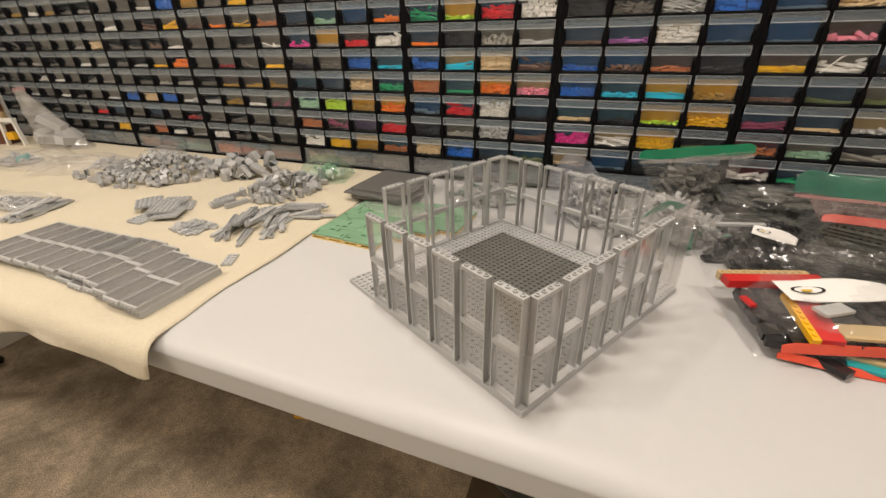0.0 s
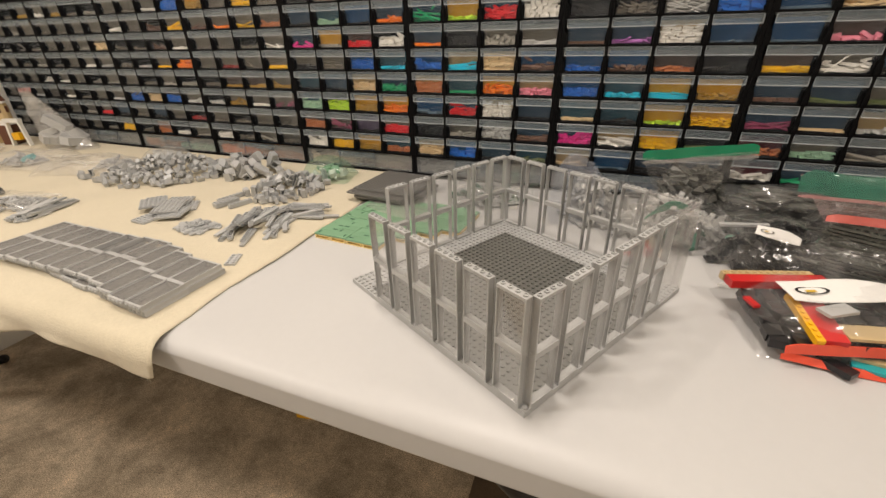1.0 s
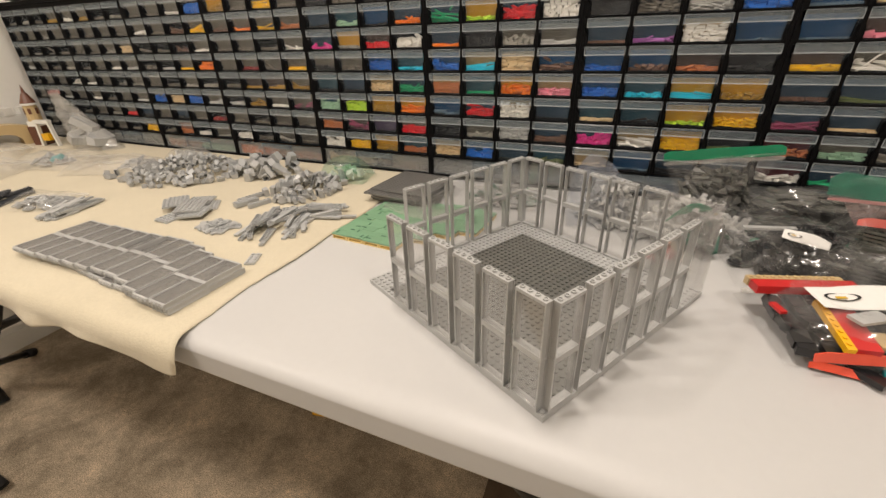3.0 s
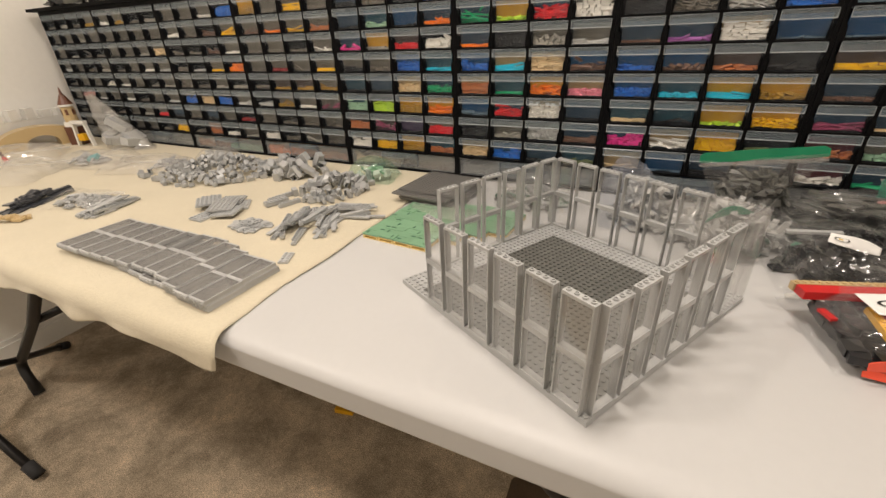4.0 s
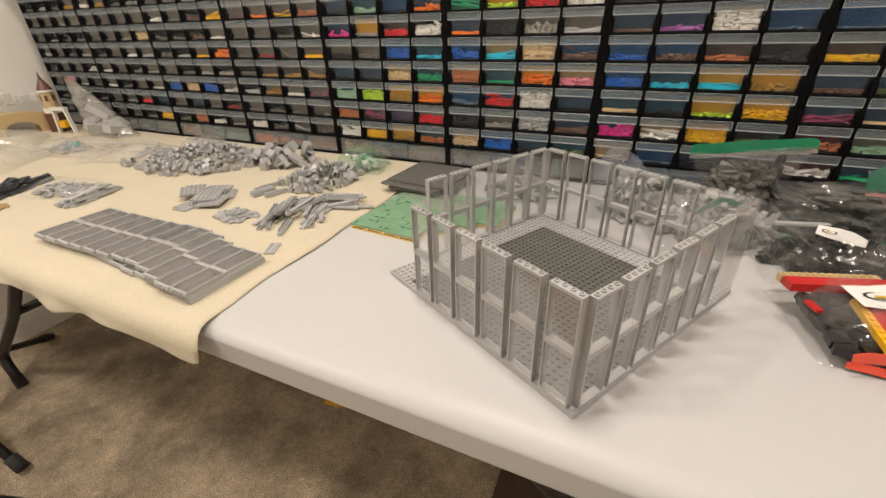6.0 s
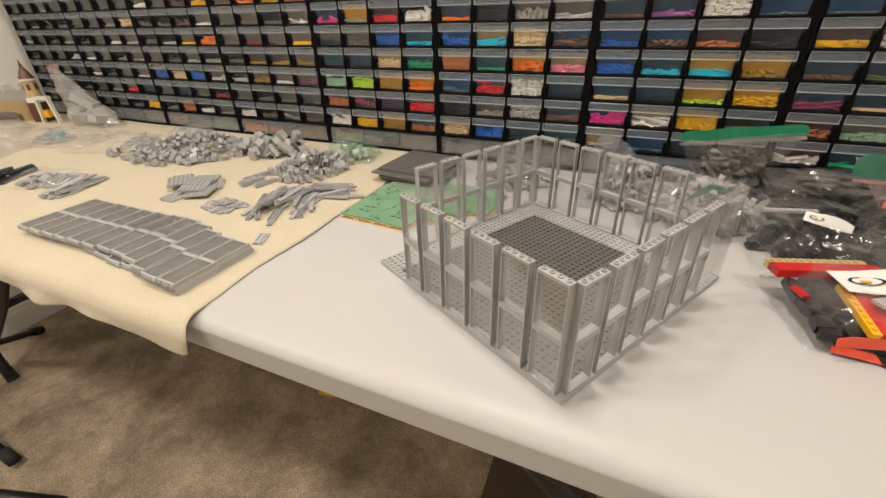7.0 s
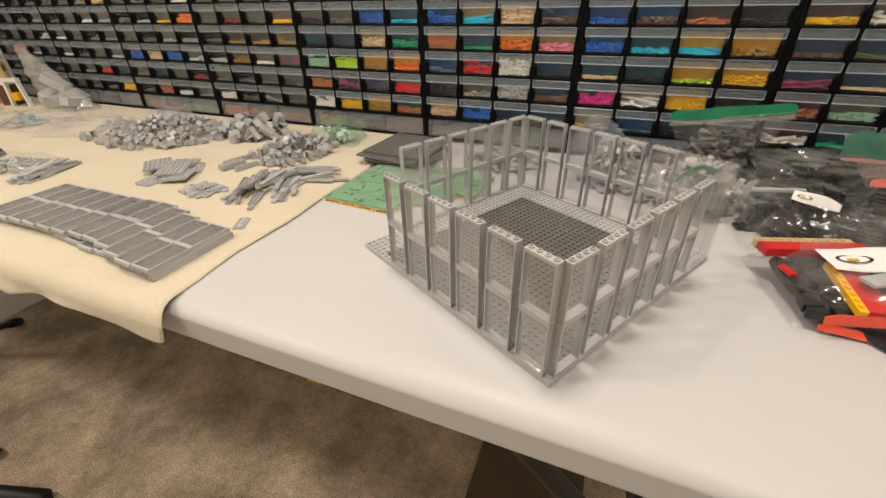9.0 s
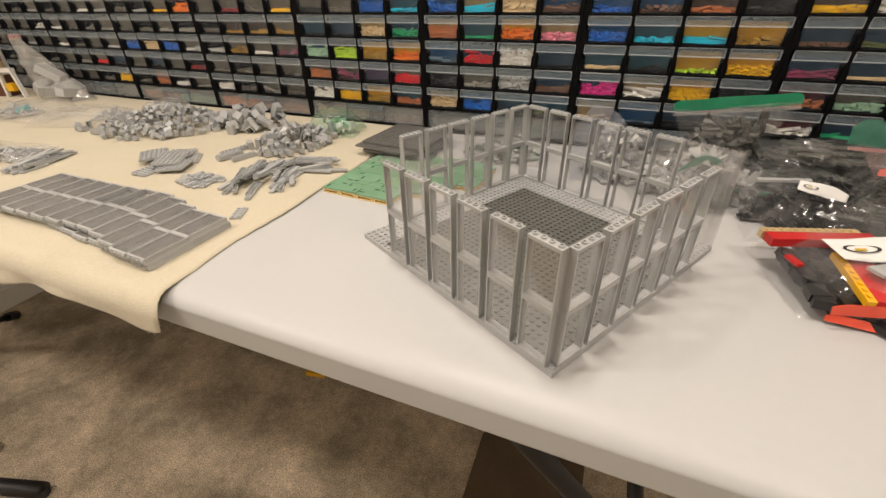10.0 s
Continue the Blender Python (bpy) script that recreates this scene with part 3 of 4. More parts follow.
def lip_data():
    """The frosted grip band across the top of a drawer's front."""
    w, h = SMALL_W, SMALL_H
    m = Mesh()
    prof = [(-0.0012, h - LIP_H), (-0.0002, h - LIP_H), (-0.0002, h - 0.0024), (0.010, h - 0.0024), (0.010, h - 0.0012), (-0.0004, h - 0.0004), (-0.0016, h - 0.0016)]
    m.rings([[(0.0004, y, z) for y, z in prof], [(w - 0.0004, y, z) for y, z in prof]])
    return m.data("lip", DRAWER_LIP)


def big_drawer_data():
    w, h, t = CAB_W - 0.0125, ROW1 - 0.0042 - CAB_Z0 - 0.006, 0.0014
    m = Mesh()
    m.box(0, 0.004, 0, w, 0.004 + t, h)
    m.box(0, 0.004 + t, 0, w, DEPTH, t).box(0, 0.004 + t, t, t, DEPTH, h * 0.9).box(w - t, 0.004 + t, t, w, DEPTH, h * 0.9)
    return m.data("large_drawer", DRAWER_MILKY), w, h


def pull_data(w, h):
    m = Mesh()
    a, b = w * 0.33, w * 0.67
    m.box(a, -0.0015, h * 0.2, a + 0.0016, 0.004, h).box(b - 0.0016, -0.0015, h * 0.2, b, 0.004, h)
    m.box(a + 0.0016, -0.003, h * 0.72, b - 0.0016, 0.004, h)
    m.box(a + 0.0016, -0.0015, h * 0.2, b - 0.0016, 0.004, h * 0.2 + 0.0016)
    return m.data("pull", DRAWER_LIP)


def lip_edge_data():
    w, z = SMALL_W, SMALL_H - LIP_H - 0.0008
    m = Mesh().box(0.0002, -0.0026, z - 0.0004, w - 0.0002, -0.0004, z + 0.0008)
    m.box(0.0006, -0.0012, SMALL_H - 0.0003, w - 0.0006, -0.0004, SMALL_H + 0.0001)
    m.box(0.0002, -0.0022, z + 0.0008, 0.0008, -0.0010, SMALL_H - 0.0016).box(w - 0.0008, -0.0022, z + 0.0008, w - 0.0002, -0.0010, SMALL_H - 0.0016)
    return m.data("lip_edge", DRAWER_EDGE)


CAB_ME, DRAWER_ME, LIP_ME, EDGE_ME = cabinet_frame_data(), drawer_data(), lip_data(), lip_edge_data()
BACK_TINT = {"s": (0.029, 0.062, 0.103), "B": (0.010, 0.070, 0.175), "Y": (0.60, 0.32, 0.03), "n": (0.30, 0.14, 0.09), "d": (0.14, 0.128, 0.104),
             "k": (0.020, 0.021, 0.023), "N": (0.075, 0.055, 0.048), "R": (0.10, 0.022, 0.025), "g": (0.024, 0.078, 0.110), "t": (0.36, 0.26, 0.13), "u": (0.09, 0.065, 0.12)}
BACK_ME = {}
for back_code, back_colour in BACK_TINT.items():
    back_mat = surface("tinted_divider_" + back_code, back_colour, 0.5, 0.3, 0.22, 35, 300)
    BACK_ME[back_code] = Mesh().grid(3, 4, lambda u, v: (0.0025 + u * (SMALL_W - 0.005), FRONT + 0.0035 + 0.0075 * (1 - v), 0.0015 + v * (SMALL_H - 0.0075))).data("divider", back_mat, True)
BIG_ME, BIG_W, BIG_H = big_drawer_data()
PULL_ME = pull_data(BIG_W, BIG_H)


def parts_fill(x, z, w, code, level, rnd, tight=False):
    """Loose parts inside one drawer."""
    m = Mesh()
    h = 0.030 * level + 0.003
    y0 = FRONT + 0.003
    m.box(0.003, y0 + 0.006, 0.0016, w - 0.003, FRONT + 0.0105 if tight else DEPTH - 0.01, 0.0016 + h * 0.72)
    tidy = rnd.random() < 0.45
    thick = rnd.choice((0.0022, 0.0026, 0.0032, 0.0032, 0.0048))
    long_ones = rnd.choice(((0.006, 0.012), (0.008, 0.020), (0.012, 0.030), (0.030, 0.060)))
    pz = 0.0016
    while pz < h:
        px = rnd.uniform(0.002, 0.006)
        top = pz + thick * 1.3 > h
        while px < w - 0.006:
            lx = min(rnd.uniform(*long_ones), w - 0.002 - px)
            if not (top and rnd.random() < 0.35):
                sway = 4 if tidy else 17
                q = pose(px + lx / 2, y0 + rnd.uniform(0.001, 0.0055), pz + thick / 2, rnd.gauss(0, sway), rnd.gauss(0, sway), rnd.gauss(0, sway * 1.6))
                m.box(-lx / 2, -0.0036, -thick / 2, lx / 2, 0.0036, thick / 2, q)
            px += lx + rnd.uniform(0.0002, 0.0025)
        pz += thick * rnd.uniform(0.85, 1.05)
    # keep the pieces behind the drawer's front and inside its sides
    m.v = [(min(max(a, 0.002), w - 0.002), max(b, FRONT + 0.0022), max(c, 0.0014)) for a, b, c in m.v]
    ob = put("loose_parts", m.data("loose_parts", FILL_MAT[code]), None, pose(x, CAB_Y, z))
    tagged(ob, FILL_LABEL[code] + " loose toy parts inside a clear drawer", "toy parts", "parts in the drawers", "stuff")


FILL_LABEL = {"s": "slate blue", "d": "dark grey", "k": "black", "b": "bright blue", "B": "dark blue", "c": "cyan", "g": "green", "G": "sand green", "l": "lime green",
              "o": "orange", "r": "red", "R": "dark red", "w": "white", "t": "tan", "n": "terracotta brown", "N": "dark brown", "y": "yellow", "Y": "golden brown",
              "m": "magenta", "p": "pink", "u": "plum", "v": "purple", "a": "grey", "A": "light grey", "O": "olive green"}

# rows from the top (eighth) to the lowest; a colour and how full (0 to 9) for each drawer
CONTENT = {
    5: ["B4 t5 d3 s3", "B1 t4 s3 d4", "B0 p2N R6R d3", "y2N w6d s3 d4", "N1 O1 O2d d3", "u3 t1 A2t d4", "n3R G3d a3k d3", "w3R g1 s1 d3"],
    4: ["s3 d4 a4 b5", "k5k d4k A5d b6B", "N1 v2 w7t B0", "b2B N1B n2N k2k", "b4B c2g c2Y Y3", "t1g s0g l1Y y4Y", "m5 w4t y6Y O2k", "t1t B0 k2 d4"],
    3: ["s3 g4 r6 w7", "g4 l1Y r6 w8d", "o1 k5k a5d A2d", "b5B c4t t8t N4B", "n6t g1g o5Y p3t", "B2 r5 w8t s0", "k4k a2d A7d N4", "t5t b5B s1 O2g"],
    2: ["s3 d4 s3 b4", "s1 G2g s0B o2", "m1 a1Y r3N w6", "k2d d2d b5B c1g", "s0g s0 t5t g4", "G6g l5 Y4Y o4Y", "n5N u4N s1u r5", "w5d y5d Y3Y n3g"],
    1: ["Y4 d2 y4 d1", "N2 o1 y1 n2d", "d1 d1 d1 w1", "d1 R2 d1 y2", "d1 Y1N Y1N Y2d", "A2 Y2d w1 u2", "d1 d1 d1 d1", "w4 d2 a1 d1"],
    0: ["d1 d1 w1 b6", "w2 d1 N2 y3", "d1 d1 N2 w1d", "d1 A1 y1 o4", "d1 d1 a1 a2", "b5 t5 b5 A2", "d1 s1 d1 R1", "d1 n3 w2 a1"],
    -1: ["w1 Y2d d1 a2", "d1 d1 d1 d1", "d1 d1 a1 t5", "d1 d1 w2 A2", "w1 d1 a1 a1", "w1 d1 d1 A1", "d1 a1 r3 s1", "d1 d1 d1 y5"],
    -2: ["d1 a2 d1 Y2d", "d1 d1 a1 d1", "d1 a1 d1 d1", "A2 d1 d1 a1", "d1 d1 d1 w1", "d1 d1 A1 d1", "d1 d1 d1 d1", "d1 d1 a1 d1"],
}


def drawer_cabinet(k):
    rnd = random.Random(100 + k)
    x0 = -0.445 + (k - 3) * CAB_W - 0.0062
    full = "black plastic cabinet with clear drawers of brightly coloured parts" if 2 <= k <= 4 else "black plastic cabinet with clear drawers of mostly grey parts"
    cab = thing("drawer_cabinet", pose(x0, CAB_Y, CAB_Z0), full, "drawer cabinet", "cabinets along the wall")
    put("cabinet_frame", CAB_ME, cab)
    for r in range(8):
        z = ROW1 + r * ROW
        cells = CONTENT[k][7 - r].split()
        for c in range(4):
            out = max(0.0, rnd.gauss(-0.001, 0.0016))
            x = 0.0045 + c * COL + 0.0031
            d = put("drawer", DRAWER_ME, cab, pose(x, -out, z + 0.0003 - CAB_Z0))
            for clear in (d, put("lip", LIP_ME, d), put("lip_edge", EDGE_ME, d)):
                clear.visible_shadow = False
            code, level = cells[c][0], int(cells[c][1]) / 9
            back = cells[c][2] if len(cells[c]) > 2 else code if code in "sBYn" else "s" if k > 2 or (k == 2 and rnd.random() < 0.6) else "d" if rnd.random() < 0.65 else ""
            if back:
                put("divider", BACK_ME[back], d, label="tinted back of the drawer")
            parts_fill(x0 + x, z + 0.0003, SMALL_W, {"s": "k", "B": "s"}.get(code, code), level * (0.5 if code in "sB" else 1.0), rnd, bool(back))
    big = put("large_drawer", BIG_ME, cab, pose(0.0057, 0, 0.0046))
    put("pull", PULL_ME, big)
    for i in range(2):
        parts_fill(x0 + 0.008 + i * 0.147, CAB_Z0 + 0.005, 0.144, {5: "dd", 4: "dB", 3: "as", 2: "tN", 1: "on", 0: "nG", -1: "ad", -2: "dd"}[k][i], 0.55, rnd)


for cab_index in range(-2, 6):
    drawer_cabinet(cab_index)


# ---------------------------------------------------------------- window frames laid out on the fleece
def frame_thing(m, note):
    f = put("toy_casement", FRAME_ME, None, m)
    tagged(f, "light grey toy window frame with clear pane " + note, "toy window", "window frames laid flat on the fleece")
    put("glass_pane", GREYED_ME, f)


def laid_frames():
    """Two layers of frames in two rows; each group of columns sits a little further back or forward."""
    rnd = random.Random(21)
    base = pose(-0.948, 0.452, CLOTH + 0.0040, 0, 0, -3.6)
    top = [(0.0545 + 0.0330 * i, (-0.0135, -0.0125, -0.0075, -0.0065, -0.0045)[i]) for i in range(5)]
    top += [(0.2192, -0.0015), (0.2540, 0.0025), (0.2865, 0.0030), (0.3190, 0.0010), (0.3520, -0.0080), (0.3868, -0.0125), (0.4196, -0.0130)]
    low = [(0.0565 + 0.0331 * i, -0.0060 + 0.0050 * math.sin(i * 0.40) ** 2 - 0.0030 * max(0, i - 8)) for i in range(12)]
    for layer, row in ((0, low), (1, top)):
        for i, (x, y) in enumerate(row):
            for half in (0, 1):
                up = layer == 1 and half == 0 and 4 < i < 7
                m = base @ pose(x + rnd.gauss(0, 0.0004), y + rnd.gauss(0, 0.0007) - half * (FRAME_H + 0.0003), layer * 0.0080 + 0.0002, 90, 0, rnd.gauss(0, 0.3))
                if not up:
                    m = m @ pose(0, 0, 0, 0, 0, 180)
                frame_thing(m, "lying on fleece" if layer == 0 else "stacked on others")


laid_frames()
plate_small = whole("brick_plate", Mesh(), LIGHT_GREY, pose(-0.532, 0.446, CLOTH, 0, 0, 25), "small light grey studded plate beside the window frames", "toy plate")
plate_small.data = brick_data(2, 4, PLATE, LIGHT_GREY)


# ---------------------------------------------------------------- loose piles on the fleece
def bricks(sizes, h, mats, hollow=False, studs=True):
    return [brick_data(a, b, h, mt, studs, hollow) for a, b in sizes for mt in mats]


GREYS = (LIGHT_GREY, MID_GREY)
small_kinds = bricks([(1, 1), (1, 1), (1, 1), (1, 2)], BRICK, GREYS, hollow=True)
big_kinds = bricks([(2, 2), (2, 2), (2, 3)], BRICK * 2.0, GREYS, hollow=True) + bricks([(2, 4), (2, 2)], BRICK, GREYS, hollow=True) + bricks([(2, 2)], 3 * BRICK, GREYS, hollow=True)
mid_kinds = bricks([(1, 2), (1, 3), (1, 4), (2, 2), (1, 2)], BRICK, GREYS, hollow=True) + [slope_data(LIGHT_GREY)]
long_kinds = [groove_data(n, mt) for n in (8, 8, 6, 10) for mt in GREYS] + bricks([(1, 8), (1, 10)], PLATE, GREYS, studs=False) + bricks([(1, 8)], PLATE, GREYS)
plate_kinds = bricks([(6, 8), (6, 6), (4, 8)], PLATE, GREYS)

heap("brick_pile", "big loose pile of tiny light grey toy bricks", -1.045, 0.735, 0.155, 0.105, 28, 0.045, 290, small_kinds, 1)
heap("brick_pile", "pile of chunky light grey toy bricks", -0.845, 0.80, 0.095, 0.055, 22, 0.045, 48, big_kinds, 2)
heap("brick_pile", "pile of light grey toy bricks and slopes", -0.665, 0.735, 0.068, 0.085, -30, 0.034, 95, mid_kinds, 3)
heap("plate_pile", "fanned pile of long narrow grey toy plates", -0.588, 0.560, 0.050, 0.052, 0, 0.022, 40, long_kinds, 4, tilt=3, flat_yaw=24, spread=13, part_name="plate")
heap("plate_pile", "long narrow grey toy plates reaching out flat", -0.545, 0.640, 0.040, 0.028, 0, 0.014, 22, long_kinds, 14, tilt=3, flat_yaw=-76, spread=14, part_name="plate")
heap("link_pile", "small flat pile of grey ring-shaped toy pieces", -0.693, 0.518, 0.036, 0.024, 8, 0.006, 64, [ring_data(LIGHT_GREY), ring_data(MID_GREY), brick_data(1, 2, PLATE * 0.7, MID_GREY), brick_data(1, 3, PLATE * 0.7, LIGHT_GREY, False)], 7, tilt=5, flat_yaw=40, spread=40, part_name="link_plate")
heap("plate_pile", "heap of small clear grey toy plates", -1.155, 0.475, 0.058, 0.036, 20, 0.016, 80, bricks([(1, 2), (2, 2), (1, 1)], PLATE, GREYS), 8, tilt=16, part_name="plate")
heap("plate_pile", "pile of long dark blue-grey toy plates", -1.275, 0.447, 0.075, 0.026, 114, 0.020, 46, bricks([(1, 4), (1, 6), (2, 6)], PLATE, (BLUE_GREY,), studs=False) + bricks([(1, 6), (2, 4)], PLATE, (BLUE_GREY,)), 9, tilt=9, flat_yaw=-90, spread=16, part_name="plate")
heap("plate_pile", "row of long light grey toy strips", -1.060, 0.475, 0.040, 0.030, 104, 0.014, 36, bricks([(1, 8), (1, 6)], PLATE, GREYS, studs=False) + [groove_data(8, MID_GREY)], 10, tilt=4, flat_yaw=-90, spread=9, part_name="plate")
heap("brick_pile", "few loose tan toy pieces", -1.185, 0.352, 0.045, 0.02, 30, 0.006, 18, bricks([(1, 2), (1, 1), (2, 2)], PLATE * 1.5, (TAN,)), 11, tilt=14)
heap("brick_pile", "few stray grey toy bricks beside the pile", -1.225, 0.665, 0.022, 0.03, 0, 0.004, 5, bricks([(1, 2), (2, 2)], BRICK, GREYS, hollow=True), 12)
heap("brick_pile", "stray long grey bricks beside the pile", -0.728, 0.635, 0.035, 0.026, 40, 0.003, 4, bricks([(1, 6), (1, 8)], BRICK * 0.8, GREYS), 13, tilt=3, flat_yaw=-62, spread=10)


def flat_plates():
    rnd = random.Random(6)
    spots = ((0, 0, 12, 0), (0.035, 0.022, 20, 0), (-0.04, 0.012, 28, 1), (0.01, 0.03, 8, 1), (0.055, -0.018, 4, 1), (-0.02, 0.0, 30, 2), (0.03, -0.005, 14, 2), (0.02, -0.035, -18, 0))
    t = thing("plate_pile", pose(-0.835, 0.562, CLOTH), "overlapping flat grey studded toy plates", "brick pile", "piles of loose bricks")
    for x, y, yaw, level in spots:
        put("plate", rnd.choice(plate_kinds), t, pose(x, y, 0.0005 + level * 0.0052, rnd.gauss(0, 2), rnd.gauss(0, 2), yaw + 20))


flat_plates()


# ---------------------------------------------------------------- green board, dark plates
def green_board():
    """One tiled board whose columns end in steps."""
    rnd = random.Random(31)
    t = thing("brick_board", pose(-0.470, 0.5615, TOP, 0, 0, -4), "green tiled toy brick board with a yellow underside and stepped edge", "toy board")
    slot = Mesh().box(-0.0042, -0.0011, 0, 0.0042, 0.0011, 0.0004).data("slot", GREEN_DARK)
    edge = Mesh().box(-0.0152, -0.004, 0, 0.0152, 0.004, 0.0013).box(-0.0152, -0.004, 0.0013, -0.0122, 0.004, 0.0047).box(0.0122, -0.004, 0.0013, 0.0152, 0.004, 0.0047).data("edge_plate", EDGE_YELLOW)
    for i, (first, last) in enumerate(((0, 20), (0, 20), (0, 22), (0, 24), (5, 25), (9, 25), (12, 24))):
        x0, x1, y0, y1 = i * 4 * S, (i + 1) * 4 * S, first * S, last * S
        under = Mesh().box(x0 + 0.001, y0 + 0.006, 0.0002, x1 - 0.001, y1 - 0.006, PLATE)
        under.box(x0 + 0.0002, y0 + 0.010, PLATE, x1 - 0.0002, y1 - 0.010, 0.0050).box(x0 + 0.0002, y0 + 0.0005, 0.0050, x1 - 0.0002, y1 - 0.0005, 2 * PLATE)
        put("under_plate", under.data("under_plate", EDGE_YELLOW), t, label="yellow under layer")
        for side in (first, last - 1):
            put("edge_plate", edge, t, pose((i * 4 + 2) * S, (side + 0.5) * S, 0.0001))
        for j in range(first, last - 1, 2):
            lift = abs(rnd.gauss(0, 0.0004))
            put("tile", brick_data(4, 2, PLATE * 0.8, GREEN_BOARD, studs=False), t, pose((i * 4 + 2) * S, (j + 1) * S, 2 * PLATE + 0.0001 + lift, rnd.gauss(0, 0.5), rnd.gauss(0, 0.5), 0))
            if rnd.random() < 0.7:
                put("slot", slot, t, pose((i * 4 + rnd.choice((0.8, 2, 3.2))) * S, (j + 1) * S, 2 * PLATE + PLATE * 0.8 + 0.0003 + lift, 0, 0, rnd.choice((0, 0, 90))), label="dark green open slot")


green_board()


def dark_plate_stack():
    rnd = random.Random(8)
    t = thing("plate_stack", pose(-0.435, 0.785, TOP + 0.0045), "stack of dark grey square studded toy plates", "toy plates")
    for i in range(5):
        put("plate", brick_data(16, 16, PLATE, STACK_GREY), t, pose(rnd.gauss(0, 0.005), rnd.gauss(0, 0.005), i * 0.0050, 0, 0, -8 + rnd.gauss(0, 5)))
    put("plate", brick_data(8, 16, PLATE, STACK_GREY), t, pose(0.045, -0.03, 0.0001, 0, 0, 14))


dark_plate_stack()


# ---------------------------------------------------------------- plastic bags
def ridge(x, y, z):
    return 1 - abs(noise.noise((x, y, z))) * 2


def pillow(w, d, h, seed, n=46, crease=1.0, soft=0.55):
    """A filled bag lying flat: pinched at its rim, creased above its load."""
    m = Mesh()

    def rim(u):
        return max(0.0, 1 - abs(2 * u - 1) ** 3.2)

    def upper(u, v):
        f = (rim(u) * rim(v)) ** soft
        x, y = (u - 0.5) * w, (v - 0.5) * d
        k = ridge(x * 24 + seed, y * 30, seed * 1.7)
        k2 = ridge(x * 60 + y * 25, y * 48 - seed, 2.2)
        z = h * f * (0.86 + 0.22 * noise.noise((x * 14, y * 14, seed * 3.1))) + f * crease * (0.0052 * max(k, 0) + 0.0022 * k2)
        e = 0.006 * noise.noise((x * 20, y * 20, seed + 9.0)) * (1 - f)
        return x + e, y + e, max(z, 0.0009 + 0.0012 * (1 - f))

    return m.grid(n, n, upper)


def upright(w, d, h, seed, n=44, lean=0.0, crease=1.0, squeeze=0.1, shear=0.0, tilt=0.0):
    """A bag that stands on its load, with a flat mouth above."""
    m = Mesh()

    def sheet(sign):
        def at(u, v):
            x = (u - 0.5) * w * (1 - squeeze * (1 - v) if squeeze > 0 else 1 + squeeze * v)
            side = max(0.0, 1 - abs(2 * u - 1) ** 3)
            fat = d / 2 * side * (max(0.0, 1 - v) ** 0.75)
            k = ridge(x * 26 + seed, v * 5.0, seed + sign)
            y = sign * fat * (0.9 + 0.3 * noise.noise((x * 18, v * 4, seed))) + crease * 0.006 * k * side * (1 - v) ** 0.3 * sign * 0.7
            y += 0.006 * noise.noise((x * 16, v * 3, seed * 2.3)) * v
            return x + shear * v * h, y + lean * v * h, 0.0006 + v * (h + tilt * x) + 0.003 * noise.noise((x * 22, 0.0, seed + 4.0)) * v
        return at

    m.grid(n, n, sheet(-1))
    m.grid(n, n, lambda u, v: sheet(1)(1 - u, v))
    return m


def strip_along(w, tall, seed, wave=0.004, thick=0.0014, n=40):
    m, loops = Mesh(), []
    for i in range(n + 1):
        x = (i / n - 0.5) * w
        y, z = wave * noise.noise((x * 14, seed, 0.4)), wave * 0.8 * noise.noise((x * 10, 3.0, seed))
        top = tall * (1 - 0.30 * max(0.0, abs(2 * i / n - 1) - 0.92) / 0.08 + 0.08 * noise.noise((x * 18, seed, 6.0)))
        y2 = y + tall * 0.25 * noise.noise((x * 20, seed + 5.0, 0.4))
        loops.append([(x, y - thick / 2, z), (x, y + thick / 2, z), (x, y2 + thick / 2, z + top), (x, y2 - thick / 2, z + top)])
    return m.rings(loops)


def lying_bag(m, w, d, h, film, seed, label, zips=(), crease=1.0, soft=0.55):
    """zips: (edge, material, width): a closing strip along the far ('+') or near ('-') rim."""
    t = thing("plastic_bag", m, label, "plastic bag", "plastic bags")
    f = put("film", pillow(w, d, h, seed, crease=crease, soft=soft).data("film", film, True), t)
    if not zips:
        put("seam", strip_along(w * 0.94, 0.0075, seed + 2, 0.003, 0.0008).data("seam", BAG_MILKY), t, pose(0, d / 2 - 0.002, 0.004, -52, 0, 0), label="flat welded edge")
    for edge, mt, wide in zips:
        y = d / 2 if edge == "+" else -d / 2
        put("zip_strip", strip_along(w * 0.98, wide, seed, 0.002).data("zip_strip", mt), t, pose(0, y, 0.003, -58 if edge == "+" else -38, 0, 0))
    return t


def standing_bag(m, w, d, h, film, seed, label, zip_mat=None, zip_h=0.013, lean=0.0, squeeze=0.1, crease=1.0, shear=0.0, tilt=0.0, band=0.0):
    t = thing("plastic_bag", m, label, "plastic bag", "plastic bags")
    put("film", upright(w, d, h, seed, lean=lean, crease=crease, squeeze=squeeze, shear=shear, tilt=tilt).data("film", film, True), t)
    if zip_mat:
        put("zip_strip", strip_along(w * (1.0 if squeeze > 0 else 1 + squeeze), zip_h, seed, 0.008).data("zip_strip", zip_mat), t, pose(shear * h, lean * h, h - 0.003, 0, -math.degrees(math.atan(tilt)), 0))
        if band:
            put("mouth_band", strip_along(w, band, seed, 0.005, 0.0008).data("mouth_band", BAG_MILKY), t, pose(shear * h, lean * h - 0.001, h - 0.004 - band, 0, -math.degrees(math.atan(tilt)), 0))
    return t


